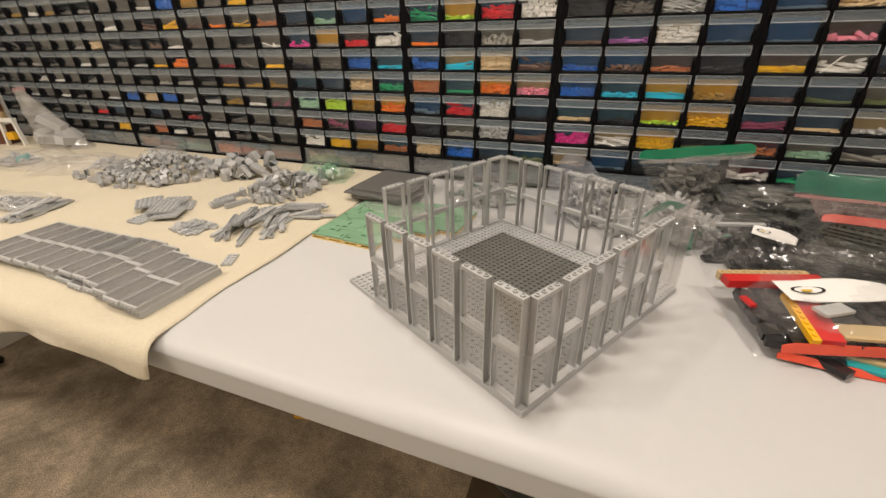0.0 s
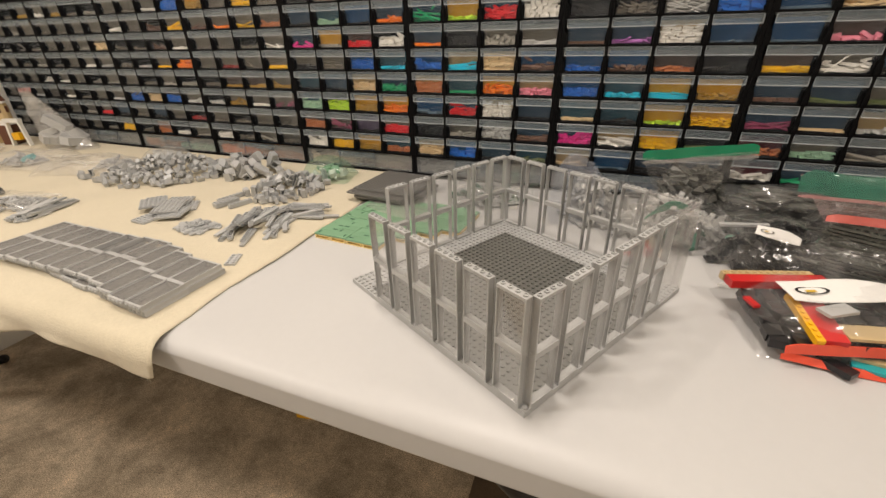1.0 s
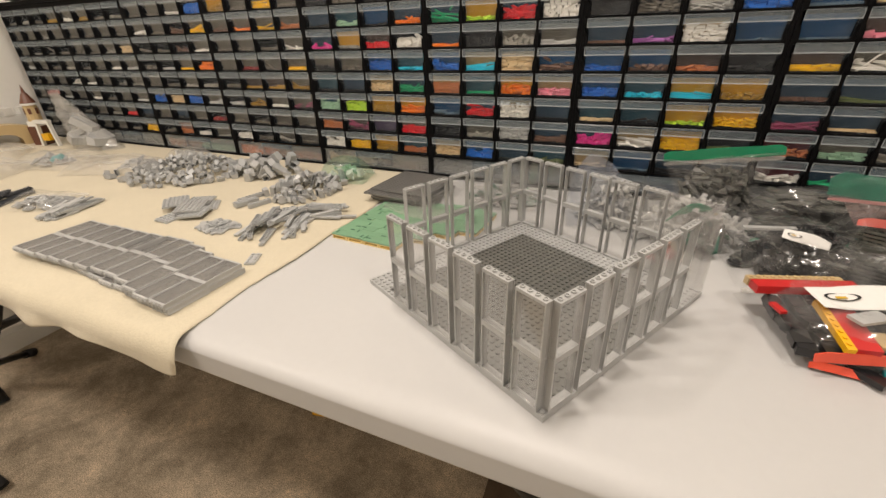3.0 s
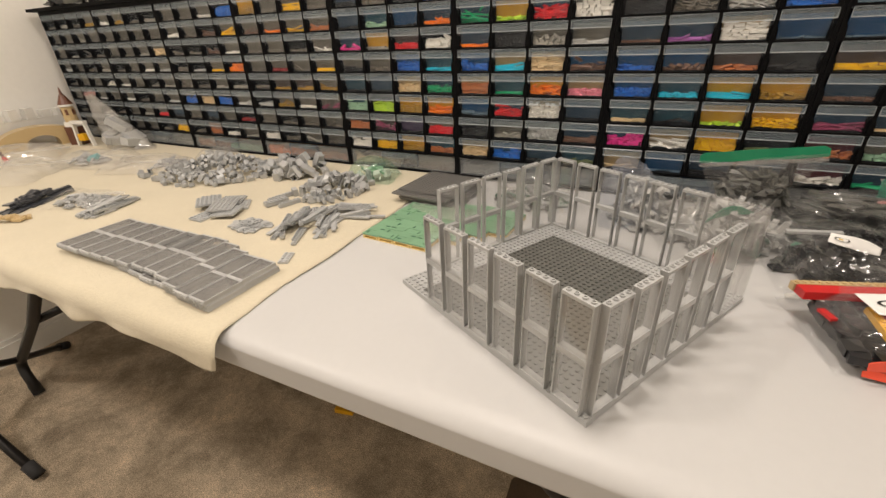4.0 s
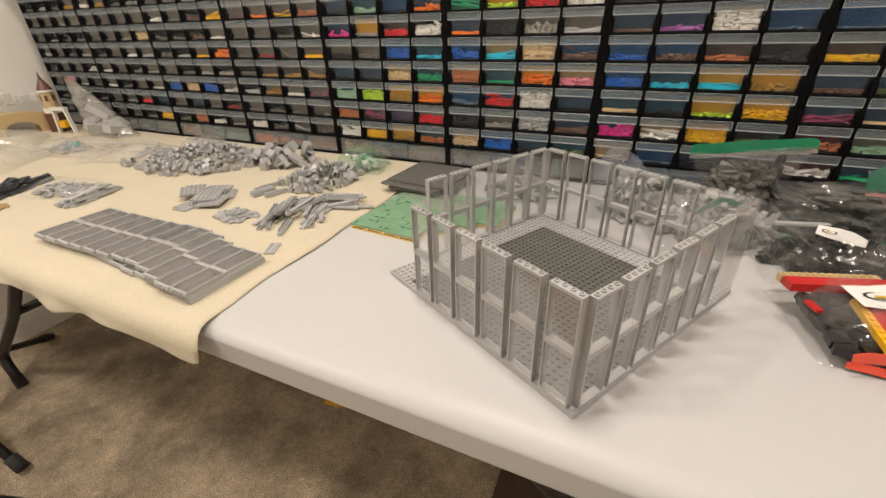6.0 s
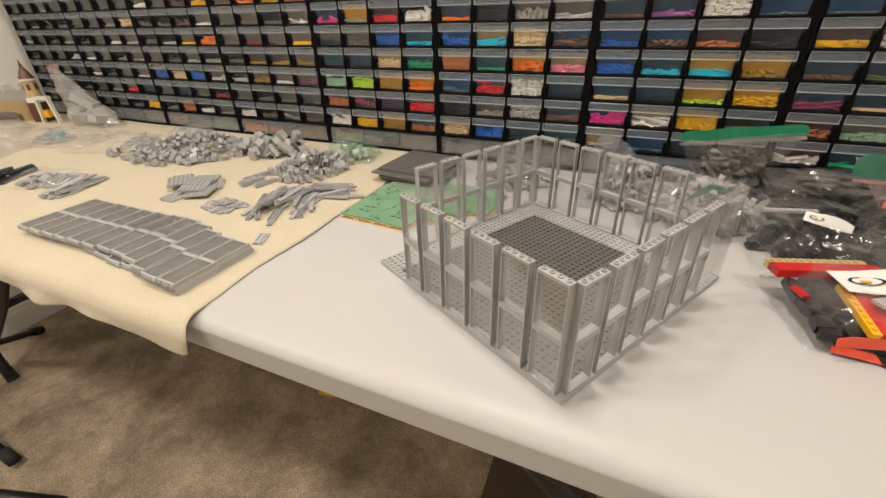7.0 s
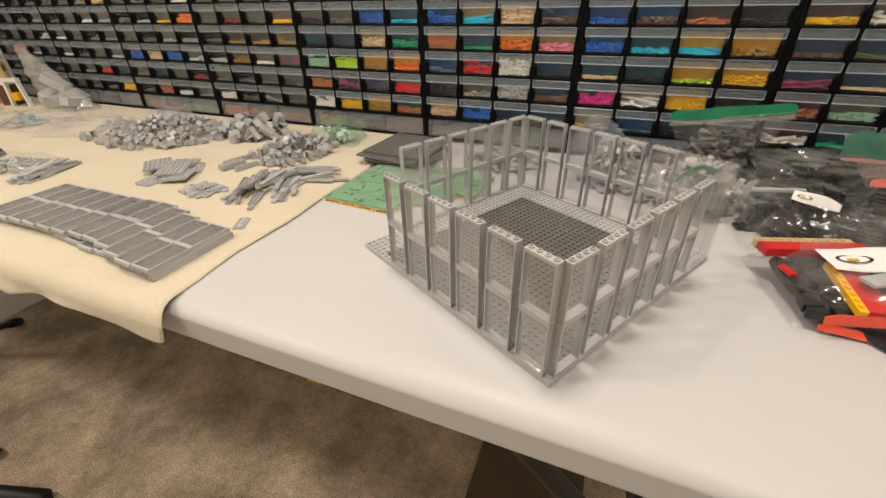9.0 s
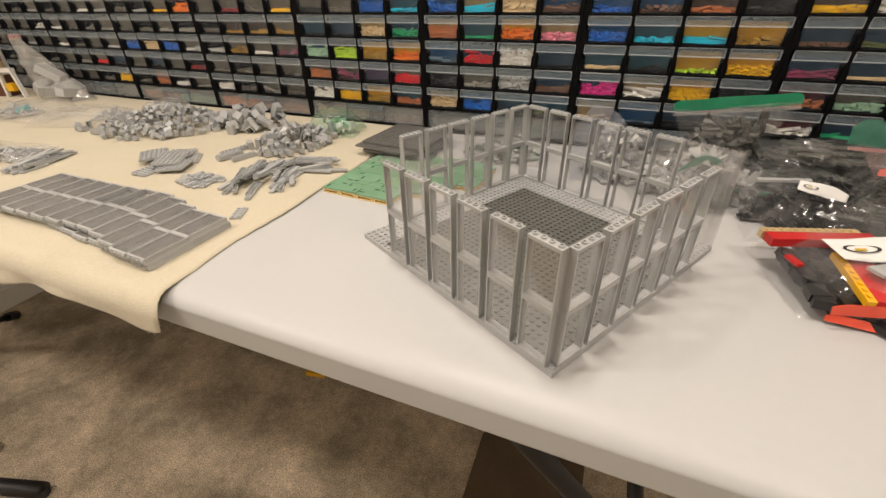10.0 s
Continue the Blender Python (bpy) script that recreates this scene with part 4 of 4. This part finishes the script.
black_kinds = bricks([(2, 4), (2, 3), (1, 4), (2, 2)], BRICK, (NEAR_BLACK,)) + bricks([(4, 4), (2, 6)], PLATE, (NEAR_BLACK, DARK_GREY))
pale_kinds = bricks([(1, 4), (2, 4), (1, 2), (1, 6), (2, 2)], PLATE, GREYS) + bricks([(1, 2), (2, 2)], BRICK, GREYS)
BAGGED = "toy parts"

# upright bag of dark slopes with a green mouth
standing_bag(pose(0.108, 0.845, TOP, 0, 0, 6), 0.168, 0.075, 0.117, BAG, 3, "clear zip bag with green closing strip standing upright", ZIP_GREEN, 0.0165, lean=-0.12, squeeze=0.62, tilt=0.12, band=0.006)
heap("bagged_slopes", "dark grey toy slopes inside a clear bag", 0.112, 0.842, 0.058, 0.026, 8, 0.088, 230, [brick_data(1, 4, PLATE, OLIVE_GREY, False), brick_data(1, 3, PLATE, OLIVE_GREY), brick_data(1, 5, PLATE, DARK_GREY, False), slope_data(DARK_GREY)], 41, base=TOP + 0.002, category=BAGGED, tilt=28, power=2.6, flat_yaw=25)
# clear bags of pale pieces behind the building
lying_bag(pose(-0.242, 0.826, TOP, 0, 0, 14), 0.150, 0.120, 0.042, BAG, 63, "flat clear bag of grey and green toy parts behind the building", crease=1.4)
heap("bagged_plates", "grey and dark green toy plates inside a flat clear bag", -0.242, 0.826, 0.058, 0.042, 14, 0.028, 80, bricks([(1, 4), (2, 4), (1, 6), (2, 2)], PLATE, (LIGHT_GREY, LIGHT_GREY, DARK_GREY, GREEN_DARK)), 64, base=TOP + 0.002, category=BAGGED, tilt=16)
PALES = (PALE_GREY, PALE_GREY, LIGHT_GREY)
bag_kinds = bricks([(1, 4), (1, 6), (2, 4), (1, 5), (2, 2)], PLATE, PALES) + bricks([(1, 2)], BRICK, PALES)
lying_bag(pose(-0.070, 0.795, TOP, 0, 0, 12), 0.098, 0.090, 0.112, BAG_BLUE, 5, "clear bluish plastic bag standing behind the building", crease=1.6)
heap("bagged_plates", "light grey toy plates inside a clear bag", -0.045, 0.790, 0.040, 0.034, 12, 0.080, 130, bag_kinds, 42, base=TOP + 0.002, category=BAGGED, power=1.4)
pale_bag = lying_bag(pose(0.072, 0.764, TOP, 0, 0, 18), 0.205, 0.160, 0.070, BAG_PALE, 7, "clear plastic bag of light grey and green toy parts", crease=1.3)
lens = []
for lens_step in range(15):
    f = lens_step / 14
    wide = 0.0006 + 0.0062 * math.sin(math.pi * f) ** 1.5
    centre = Vector((-0.052 + 0.092 * f, -0.046 + 0.062 * f - 0.030 * f * f, 0.046 + 0.012 * math.sin(math.pi * f)))
    lens.append([centre + Vector((0, -0.0008, -wide)), centre + Vector((0, 0.0008, -wide)), centre + Vector((0, 0.0012, wide)), centre + Vector((0, -0.0004, wide))])
put("zip_strip", Mesh().rings(lens).data("zip_strip", ZIP_GREEN), pale_bag, label="curled green closing strip")
heap("bagged_plates", "light grey toy plates inside a clear bag", 0.074, 0.768, 0.082, 0.058, 18, 0.056, 300, bag_kinds, 43, base=TOP + 0.002, category=BAGGED)
heap("bagged_plates", "few dark green toy parts inside a clear bag", 0.090, 0.722, 0.040, 0.020, 30, 0.045, 22, bricks([(1, 4), (1, 3), (1, 5)], PLATE, (GREEN_DARK, TEAL_FILM, DARK_GREY)), 44, base=TOP + 0.002, category=BAGGED)
# bags of dark plates
lying_bag(pose(0.245, 0.830, TOP, 0, 0, 12), 0.205, 0.125, 0.084, BAG, 11, "clear plastic bag of long dark grey toy plates", zips=(("-", ZIP_GREEN, 0.016),), crease=1.4)
heap("bagged_plates", "long dark olive-grey toy plates inside a clear bag", 0.245, 0.830, 0.072, 0.036, 12, 0.066, 90, bricks([(2, 8), (2, 10), (4, 8)], PLATE, (OLIVE_GREY, DARK_GREY), studs=False) + bricks([(2, 8), (2, 6)], PLATE, (OLIVE_GREY,)), 45, base=TOP + 0.002, category=BAGGED, tilt=9, power=2.2, flat_yaw=-80)
lying_bag(pose(0.196, 0.692, TOP, 0, 0, 4), 0.150, 0.130, 0.066, BAG, 13, "clear plastic bag of black toy bricks with a paper tag", crease=1.5)
heap("bagged_bricks", "black toy bricks inside a clear bag", 0.200, 0.692, 0.052, 0.044, 4, 0.052, 90, black_kinds, 46, base=TOP + 0.002, category=BAGGED, tilt=16, power=2.0)


def mouth_bag():
    """A bag over a stack, its mouth standing up behind with a wide green strip."""
    t = lying_bag(pose(0.345, 0.690, TOP, 0, 0, -27), 0.225, 0.165, 0.104, BAG, 15, "clear zip bag of stacked dark plates with green mouth")
    q = pose(-0.006, -0.027, 0.079, -6, -6, 4)
    put("mouth_film", upright(0.245, 0.016, 0.062, 16, squeeze=0.3).data("mouth_film", BAG_PINK, True), t, q)
    put("zip_strip", strip_along(0.240, 0.030, 15, 0.010).data("zip_strip", ZIP_WIDE), t, q @ pose(0, -0.010, 0.038))
    put("zip_strip", strip_along(0.236, 0.004, 19, 0.008).data("zip_strip", ZIP_PINK), t, q @ pose(0, -0.011, 0.032))
    put("zip_strip", strip_along(0.190, 0.010, 18, 0.004).data("zip_strip", ZIP_SOFT_RED), t, pose(0.006, -0.058, 0.092, -18, -5, 5))


mouth_bag()


def bagged_stack(x, y, rot):
    rnd = random.Random(77)
    t = thing("plate_stack", pose(x, y, TOP + 0.002, 0, 0, rot), "tall stack of dark grey toy plates inside a clear bag", "toy plates")
    for i in range(17):
        for k in (0, 1):
            put("plate", brick_data(10, 16, PLATE, OLIVE_GREY), t, pose((k - 0.5) * 0.084 + rnd.gauss(0, 0.003), rnd.gauss(0, 0.004), i * 0.0050, 0, 0, rnd.gauss(0, 2.5)))


bagged_stack(0.345, 0.690, -27)


def tag_sheet(m, w, d, label, mark):
    """A paper tag, curled a little, with an unlettered printed mark."""
    t = thing("paper_tag", m, label, "paper tag")
    curl = lambda u, v: ((u - 0.5) * w, (v - 0.5) * d * (1 - 0.25 * (u > 0.7) * (u - 0.7) / 0.3), 0.006 * math.sin(u * 3.0) * (v - 0.2) + 0.003 * math.sin(u * 2.2) + 0.16 * w * max(0.0, 0.22 - u))
    me = Mesh().grid(24, 12, curl).data("sheet", PAPER, True)
    s = put("sheet", me, t)
    so = s.modifiers.new("thickness", "SOLIDIFY")
    so.thickness = 0.0003
    if mark:
        n, loop = 32, []
        for rad in (1.0, 0.80):
            loop.append([((-0.26 + 0.15 * rad * math.cos(2 * math.pi * i / n)) * w, (0.02 + 0.20 * rad * math.sin(2 * math.pi * i / n)) * d,
                          curl(0.5 - 0.26 + 0.15 * rad * math.cos(2 * math.pi * i / n), 0.5)[2] + 0.0008) for i in range(n)])
        put("printed_mark", Mesh().rings(loop, cap=False).data("printed_mark", INK), t, label="plain black oval mark")
        put("printed_mark", Mesh().box(-0.33 * w, -0.10 * d, 0.0046, -0.24 * w, 0.0 * d, 0.005).data("printed_mark", BRASS_INK), t, label="small yellow printed patch")
    return t


tag_sheet(pose(0.192, 0.664, 0.7985, 36, 10, -10), 0.050, 0.0135, "curled white paper tag inside a clear bag", True)


whole("brick_strip", Mesh().box(-0.030, -0.004, 0, 0.030, 0.004, 0.0032), LIGHT_GREY, pose(0.160, 0.694, 0.7965, 0, -4, 6), "narrow light grey toy strip inside a clear bag", BAGGED)


# bag with the red closing strip and coloured parts
def red_zip_bag():
    base = pose(0.266, 0.590, TOP, 0, 0, 10)
    b = lying_bag(base @ pose(-0.009, -0.029, 0), 0.264, 0.136, 0.058, BAG_STREAK, 17, "clear zip bag of black and red parts with orange-red strip", crease=0.7, soft=0.6)
    put("zip_strip", strip_along(0.250, 0.011, 17, 0.003).data("zip_strip", ZIP_RED), b, pose(0.0099, -0.0640, 0.016, -14, 0, 4.5), label="orange-red closing strip")
    put("zip_strip", strip_along(0.240, 0.008, 27, 0.003).data("zip_strip", ZIP_RED), b, pose(0.0065, -0.0888, 0.002, -40, 0, -10.7), label="orange-red closing strip")
    rnd = random.Random(51)

    def bar(name, x0, y0, x1, y1, wide, z, h, mt, label, n=8, dip=0):
        a, b = Vector((x0, y0)), Vector((x1, y1))
        length, ang = (b - a).length, math.degrees(math.atan2(y1 - y0, x1 - x0))
        m = Mesh().box(0, -wide / 2, 0, length, wide / 2, h)
        if n:
            for i in range(int(length / S)):
                for j in range(max(1, int(wide / S))):
                    m.drum((i + 0.5) * S, (j + 0.5) * S - max(1, int(wide / S)) * S / 2, h, h + 0.0017, 0.0024)
        whole(name, m, mt, base @ pose(x0, y0, z, 0, dip, ang), label, BAGGED, "parts inside the red-strip bag")

    t = thing("bagged_bricks", base @ pose(0.0, 0.0, 0.002), "black toy bricks packed inside a clear bag", BAGGED)
    for i in range(12):
        for j in range(7):
            put("brick", brick_data(2, 2, BRICK, NEAR_BLACK, studs=False), t, pose(-0.122 + i * 0.0185 + rnd.gauss(0, 0.001), -0.086 + j * 0.0138 + rnd.gauss(0, 0.001), 0.0115 + 0.011 * min(1.0, i / 3.0) * min(1.0, (j + 0.6) / 2.0) + rnd.uniform(-0.001, 0.002), rnd.gauss(0, 5), rnd.gauss(0, 5), rnd.gauss(0, 8)))
    put("brick", brick_data(24, 11, BRICK, NEAR_BLACK, studs=False), t, pose(-0.014, -0.048, 0.0004))
    bar("brick_beam", -0.143, -0.002, -0.036, 0.013, 0.016, 0.031, BRICK, RED, "long red toy beam inside a clear bag", 0)
    bar("brick_beam", -0.146, 0.011, -0.045, 0.025, 0.008, 0.031, BRICK, TAN, "long tan toy beam inside a clear bag")
    bar("brick_beam", -0.079, -0.028, -0.080, -0.097, 0.022, 0.037, BRICK * 0.7, RED, "wide red toy plate lying across the bag", 0, 10)
    bar("brick_beam", -0.0955, -0.032, -0.0945, -0.099, 0.0078, 0.037, BRICK * 0.7, YELLOW, "narrow yellow studded toy plate across the bag", 8, 10)
    bar("brick_plate", -0.068, -0.080, 0.02, -0.076, 0.024, 0.030, PLATE, TAN, "tan toy plate inside a clear bag", 0)
    bar("brick_plate", -0.082, -0.068, -0.050, -0.055, 0.016, 0.043, PLATE, LIGHT_GREY, "small light grey plate on a bag", 0)
    bar("brick_beam", -0.134, -0.030, -0.130, -0.048, 0.007, 0.031, PLATE, RED, "small red toy plate inside a clear bag", 0)
    bar("brick_plate", -0.060, -0.096, 0.03, -0.130, 0.012, 0.005, PLATE, TEAL, "teal toy plate under the bag's strip", 0)
    bar("brick_plate", -0.060, -0.086, 0.03, -0.118, 0.010, 0.0085, PLATE, TAN, "tan toy plate under the bag's strip", 0)
    bar("strap", -0.084, -0.090, -0.067, -0.115, 0.014, 0.0035, 0.006, NEAR_BLACK, "short black strap sticking out of the bag", 0)
    tag_sheet(base @ pose(-0.045, -0.027, 0.045, 4, 0, 9), 0.118, 0.034, "white paper label with an oval mark on the bag", True)


red_zip_bag()

# bags on the fleece
lying_bag(pose(-1.155, 0.475, CLOTH, 0, 0, 20), 0.135, 0.090, 0.024, BAG, 39, "small clear bag over a heap of clear grey plates", crease=1.2)
standing_bag(pose(-1.630, 0.860, CLOTH, 0, 0, 4), 0.230, 0.095, 0.165, BAG_MILKY, 21, "milky clear bag of light grey boxes standing upright", ZIP_PINK, 0.012, lean=0.05, squeeze=-0.78, shear=-0.80)
heap("bagged_boxes", "light grey blocks inside a clear bag", -1.640, 0.850, 0.065, 0.02, 0, 0.070, 9, [brick_data(5, 8, BRICK * 2.4, LIGHT_GREY, studs=False), brick_data(4, 6, BRICK * 2.4, LIGHT_GREY, studs=False)], 61, base=CLOTH + 0.002, category=BAGGED, tilt=30)
lying_bag(pose(-1.50, 0.690, CLOTH, 0, 0, 14), 0.230, 0.130, 0.036, BAG_WHITE, 23, "flat milky bag of grey and green parts", crease=1.5)
heap("bagged_plates", "grey and green toy parts inside a bag", -1.53, 0.680, 0.06, 0.035, 14, 0.018, 30, pale_kinds + [brick_data(2, 4, BRICK, TEAL)], 62, base=CLOTH + 0.002, category=BAGGED, tilt=20)
lying_bag(pose(-1.285, 0.705, CLOTH, 0, 0, 24), 0.24, 0.11, 0.032, BAG_WHITE, 25, "flat milky bag of grey parts on fleece", crease=1.5)
heap("bagged_plates", "few grey toy parts inside a bag", -1.245, 0.745, 0.05, 0.022, 24, 0.016, 26, pale_kinds, 63, base=CLOTH + 0.002, category=BAGGED, tilt=20)
lying_bag(pose(-1.165, 0.835, CLOTH, 0, 0, 10), 0.13, 0.07, 0.040, BAG_MILKY, 27, "small milky bag of grey parts on fleece")
heap("bagged_plates", "grey toy parts inside a small bag", -1.165, 0.832, 0.045, 0.022, 10, 0.024, 40, pale_kinds, 64, base=CLOTH + 0.002, category=BAGGED, tilt=20)
lying_bag(pose(-1.62, 0.520, CLOTH, 0, 0, 30), 0.26, 0.22, 0.030, BAG_WHITE, 29, "large empty crumpled clear bag on fleece", crease=2.0)
lying_bag(pose(-1.83, 0.640, CLOTH, 0, 0, 50), 0.22, 0.17, 0.034, BAG_WHITE, 33, "crumpled empty clear bag near the wall", crease=2.0)
lying_bag(pose(-0.632, 0.838, CLOTH, 0, 0, 8), 0.110, 0.085, 0.056, BAG_GREEN, 31, "small greenish clear bag of pale round parts")
heap("bagged_plates", "pale tan and green parts inside a bag", -0.632, 0.838, 0.04, 0.028, 8, 0.03, 22, [ring_data(WHITE_TOY), brick_data(2, 2, BRICK, WHITE_TOY), brick_data(2, 4, PLATE, GREEN_BOARD)], 65, base=CLOTH + 0.002, category=BAGGED)
lying_bag(pose(-0.375, 0.700, TOP, 0, 0, -12), 0.19, 0.07, 0.014, BAG_MILKY, 37, "flat empty clear bag under the dark plates", crease=0.6)


# ---------------------------------------------------------------- toy castle pieces by the wall
def toy_tower():
    t = thing("toy_tower", pose(-1.885, 0.835, CLOTH, 0, 0, 20) @ Matrix.Diagonal((0.70, 0.70, 0.93, 1)), "toy castle tower with a brown cone roof", "toy tower", "castle pieces by the wall")
    put("tower_base", Mesh().box(-0.03, -0.03, 0, 0.03, 0.03, 0.066).data("tower_base", BROWN_TOY), t, label="dark brown base")
    put("tower_body", Mesh().box(-0.026, -0.026, 0.066, 0.026, 0.026, 0.084).data("tower_body", WHITE_TOY), t, label="white ledge")
    m = Mesh()
    m.drum(0, 0, 0.084, 0.138, 0.028, 12, r1=0.027)
    put("tower_body", m.data("tower_body", TAN), t)
    for a in range(0, 360, 60):
        q = pose(0, 0, 0, 0, 0, a)
        put("window", Mesh().box(0.0255, -0.006, 0.108, 0.0285, 0.006, 0.128, q).data("window", BROWN_TOY), t, label="dark brown window opening")
    put("roof_rim", Mesh().drum(0, 0, 0.138, 0.145, 0.033, 12).data("roof_rim", WHITE_TOY), t, label="white rim")
    put("roof", Mesh().drum(0, 0, 0.145, 0.178, 0.031, 12, r1=0.011).drum(0, 0, 0.178, 0.205, 0.008, 10, r1=0.001).data("roof", BROWN_TOY), t, label="brown cone roof")


def toy_gate():
    t = thing("toy_gate", pose(-1.822, 0.822, CLOTH, 0, 0, 14) @ Matrix.Diagonal((0.9, 0.9, 0.9, 1)), "small white toy gate frame with a yellow piece", "toy gate", "castle pieces by the wall")
    for x, lean in ((-0.026, 6), (0.026, -6)):
        put("post", Mesh().box(-0.004, -0.006, 0, 0.004, 0.006, 0.088, pose(x * 1.35, 0, 0, 0, lean, 0)).data("post", WHITE_TOY), t)
    put("lintel", Mesh().box(-0.032, -0.008, 0.082, 0.032, 0.008, 0.094).data("lintel", WHITE_TOY), t)
    put("seat", Mesh().box(-0.014, -0.012, 0.022, 0.014, 0.010, 0.046).data("seat", YELLOW), t, label="yellow block")


def toy_arch():
    t = thing("toy_bridge", pose(-1.985, 0.765, CLOTH, 0, 0, 78), "tan toy brick arch bridge", "toy bridge", "castle pieces by the wall")
    m, n, loops = Mesh(), 24, []
    for i in range(n + 1):
        a = math.pi * i / n
        xi, zi = 0.046 * math.cos(a), 0.012 + 0.028 * math.sin(a)
        xo, zo = 0.125 * math.cos(a), 0.012 + 0.058 * math.sin(a)
        loops.append([(xi, -0.03, zi), (xo, -0.03, zo), (xo, 0.03, zo), (xi, 0.03, zi)])
    m.rings(loops)
    m.box(-0.13, -0.03, 0, -0.046, 0.03, 0.012).box(0.046, -0.03, 0, 0.13, 0.03, 0.012)
    put("arch", m.data("arch", TAN), t)


def toy_battlement():
    t = thing("toy_wall", pose(-2.055, 0.765, CLOTH, 0, 0, 90), "white toy castle wall with battlements", "toy wall", "castle pieces by the wall")
    m = Mesh().box(-0.14, -0.015, 0, 0.14, 0.015, 0.088)
    put("wall_body", m.data("wall_body", WHITE_TOY), t)
    for i in range(6):
        put("merlon", Mesh().box(-0.013, -0.017, 0.088, 0.013, 0.017, 0.112 + (0.012 if i in (2, 3) else 0)).data("merlon", WHITE_TOY), t, pose(-0.115 + i * 0.046, 0, 0))


def toy_staff():
    t = thing("toy_staff", pose(-1.83, 0.600, CLOTH, 0, -30, 0), "thin dark toy staff with a red foot", "toy staff", "castle pieces by the wall")
    put("rod", Mesh().tube([(0, 0, 0.012), (0, 0, 0.110)], 0.0040).data("rod", BROWN_TOY), t)
    put("foot", Mesh().drum(0, 0, 0, 0.016, 0.008, 8, r1=0.005).data("foot", RED), t, label="red foot")


toy_tower()
toy_gate()
toy_arch()
toy_battlement()
toy_staff()


# ---------------------------------------------------------------- shelf board and trays on top of the cabinets
def top_board():
    t = thing("shelf_board", pose(-2.06, 0.912, CAB_TOP + 0.0005), "black shelf board resting on the drawer cabinets", "shelf board")
    put("board", Mesh().box(0, 0, 0, 0.86, 0.15, 0.009).data("board", BLACK_FRAME), t)


top_board()
heap("part_heap", "dark toy parts heaped on the shelf board", -1.80, 0.96, 0.16, 0.05, 0, 0.05, 60, black_kinds, 71, base=CAB_TOP + 0.0105, category=BAGGED)
heap("part_heap", "white toy parts on the shelf board", -1.42, 0.94, 0.08, 0.03, 0, 0.02, 14, bricks([(2, 2), (2, 3)], BRICK, (WHITE_TOY,)), 72, base=CAB_TOP + 0.0105, category=BAGGED)


# ---------------------------------------------------------------- on the floor
def light_stand():
    t = thing("tripod_stand", pose(0, 0, 0), "black tubular tripod stand with rubber feet on the carpet", "tripod stand")
    hub = (-1.68, 0.19, 0.275)
    for foot, mid in (((-1.985, 0.548, 0.012), (-1.83, 0.37, 0.135)), ((-1.400, 0.208, 0.016), (-1.53, 0.20, 0.115)), ((-1.76, -0.25, 0.016), (-1.72, -0.03, 0.145))):
        leg = put("leg", Mesh().tube([foot, mid, hub], 0.0115).data("leg", BLACK_STEEL, True), t)
        a, b = Vector(foot), Vector(mid)
        put("rubber_foot", Mesh().tube([a, a + (b - a).normalized() * 0.045], 0.0158).data("rubber_foot", RUBBER, True), leg, label="grey-black rubber foot")
    put("collar", Mesh().drum(hub[0], hub[1], 0.25, 0.30, 0.026, 12).data("collar", BLACK_STEEL), t)
    put("post", Mesh().tube([(hub[0], hub[1], 0.12), (hub[0], hub[1], 0.95)], 0.0125).data("post", BLACK_STEEL, True), t)


light_stand()
whole("parts_tray", Mesh().box(-0.03, -0.02, 0, 0.03, 0.02, 0.003).box(-0.03, -0.02, 0.003, -0.027, 0.02, 0.014).box(0.027, -0.02, 0.003, 0.03, 0.02, 0.014).box(-0.027, -0.02, 0.003, 0.027, -0.017, 0.014).box(-0.027, 0.017, 0.003, 0.027, 0.02, 0.014),
      YELLOW, pose(-0.775, 0.745, 0.0, 0, 0, 12), "small yellow open plastic tray on the carpet under the table", "tray")


def floor_bar():
    t = thing("chair_foot", pose(0, 0, 0), "flat black chair base leg low over the carpet", "chair base")
    put("leg", Mesh().tube([(-1.150, 0.190, 0.020), (-1.30, 0.135, 0.036), (-1.62, 0.02, 0.070)], 0.019).data("leg", BLACK_STEEL, True), t)
    put("glide", Mesh().drum(-1.160, 0.186, 0.0, 0.022, 0.016, 12).data("glide", RUBBER), t)


floor_bar()


# added thin dark sheet, stands in for a patch of shade on the carpet
whole("floor_shade_sheet", Mesh().rings([[(x, y, z) for x, y in rounded_outline(0.26, 0.205, 0.015)] for z in (0.0005, 0.006)]), SHADE_PILE, pose(-0.222, 0.535, 0.0, 0, 0, 2), "dark brown sheet standing in for shade on the carpet under the table", "floor mat")
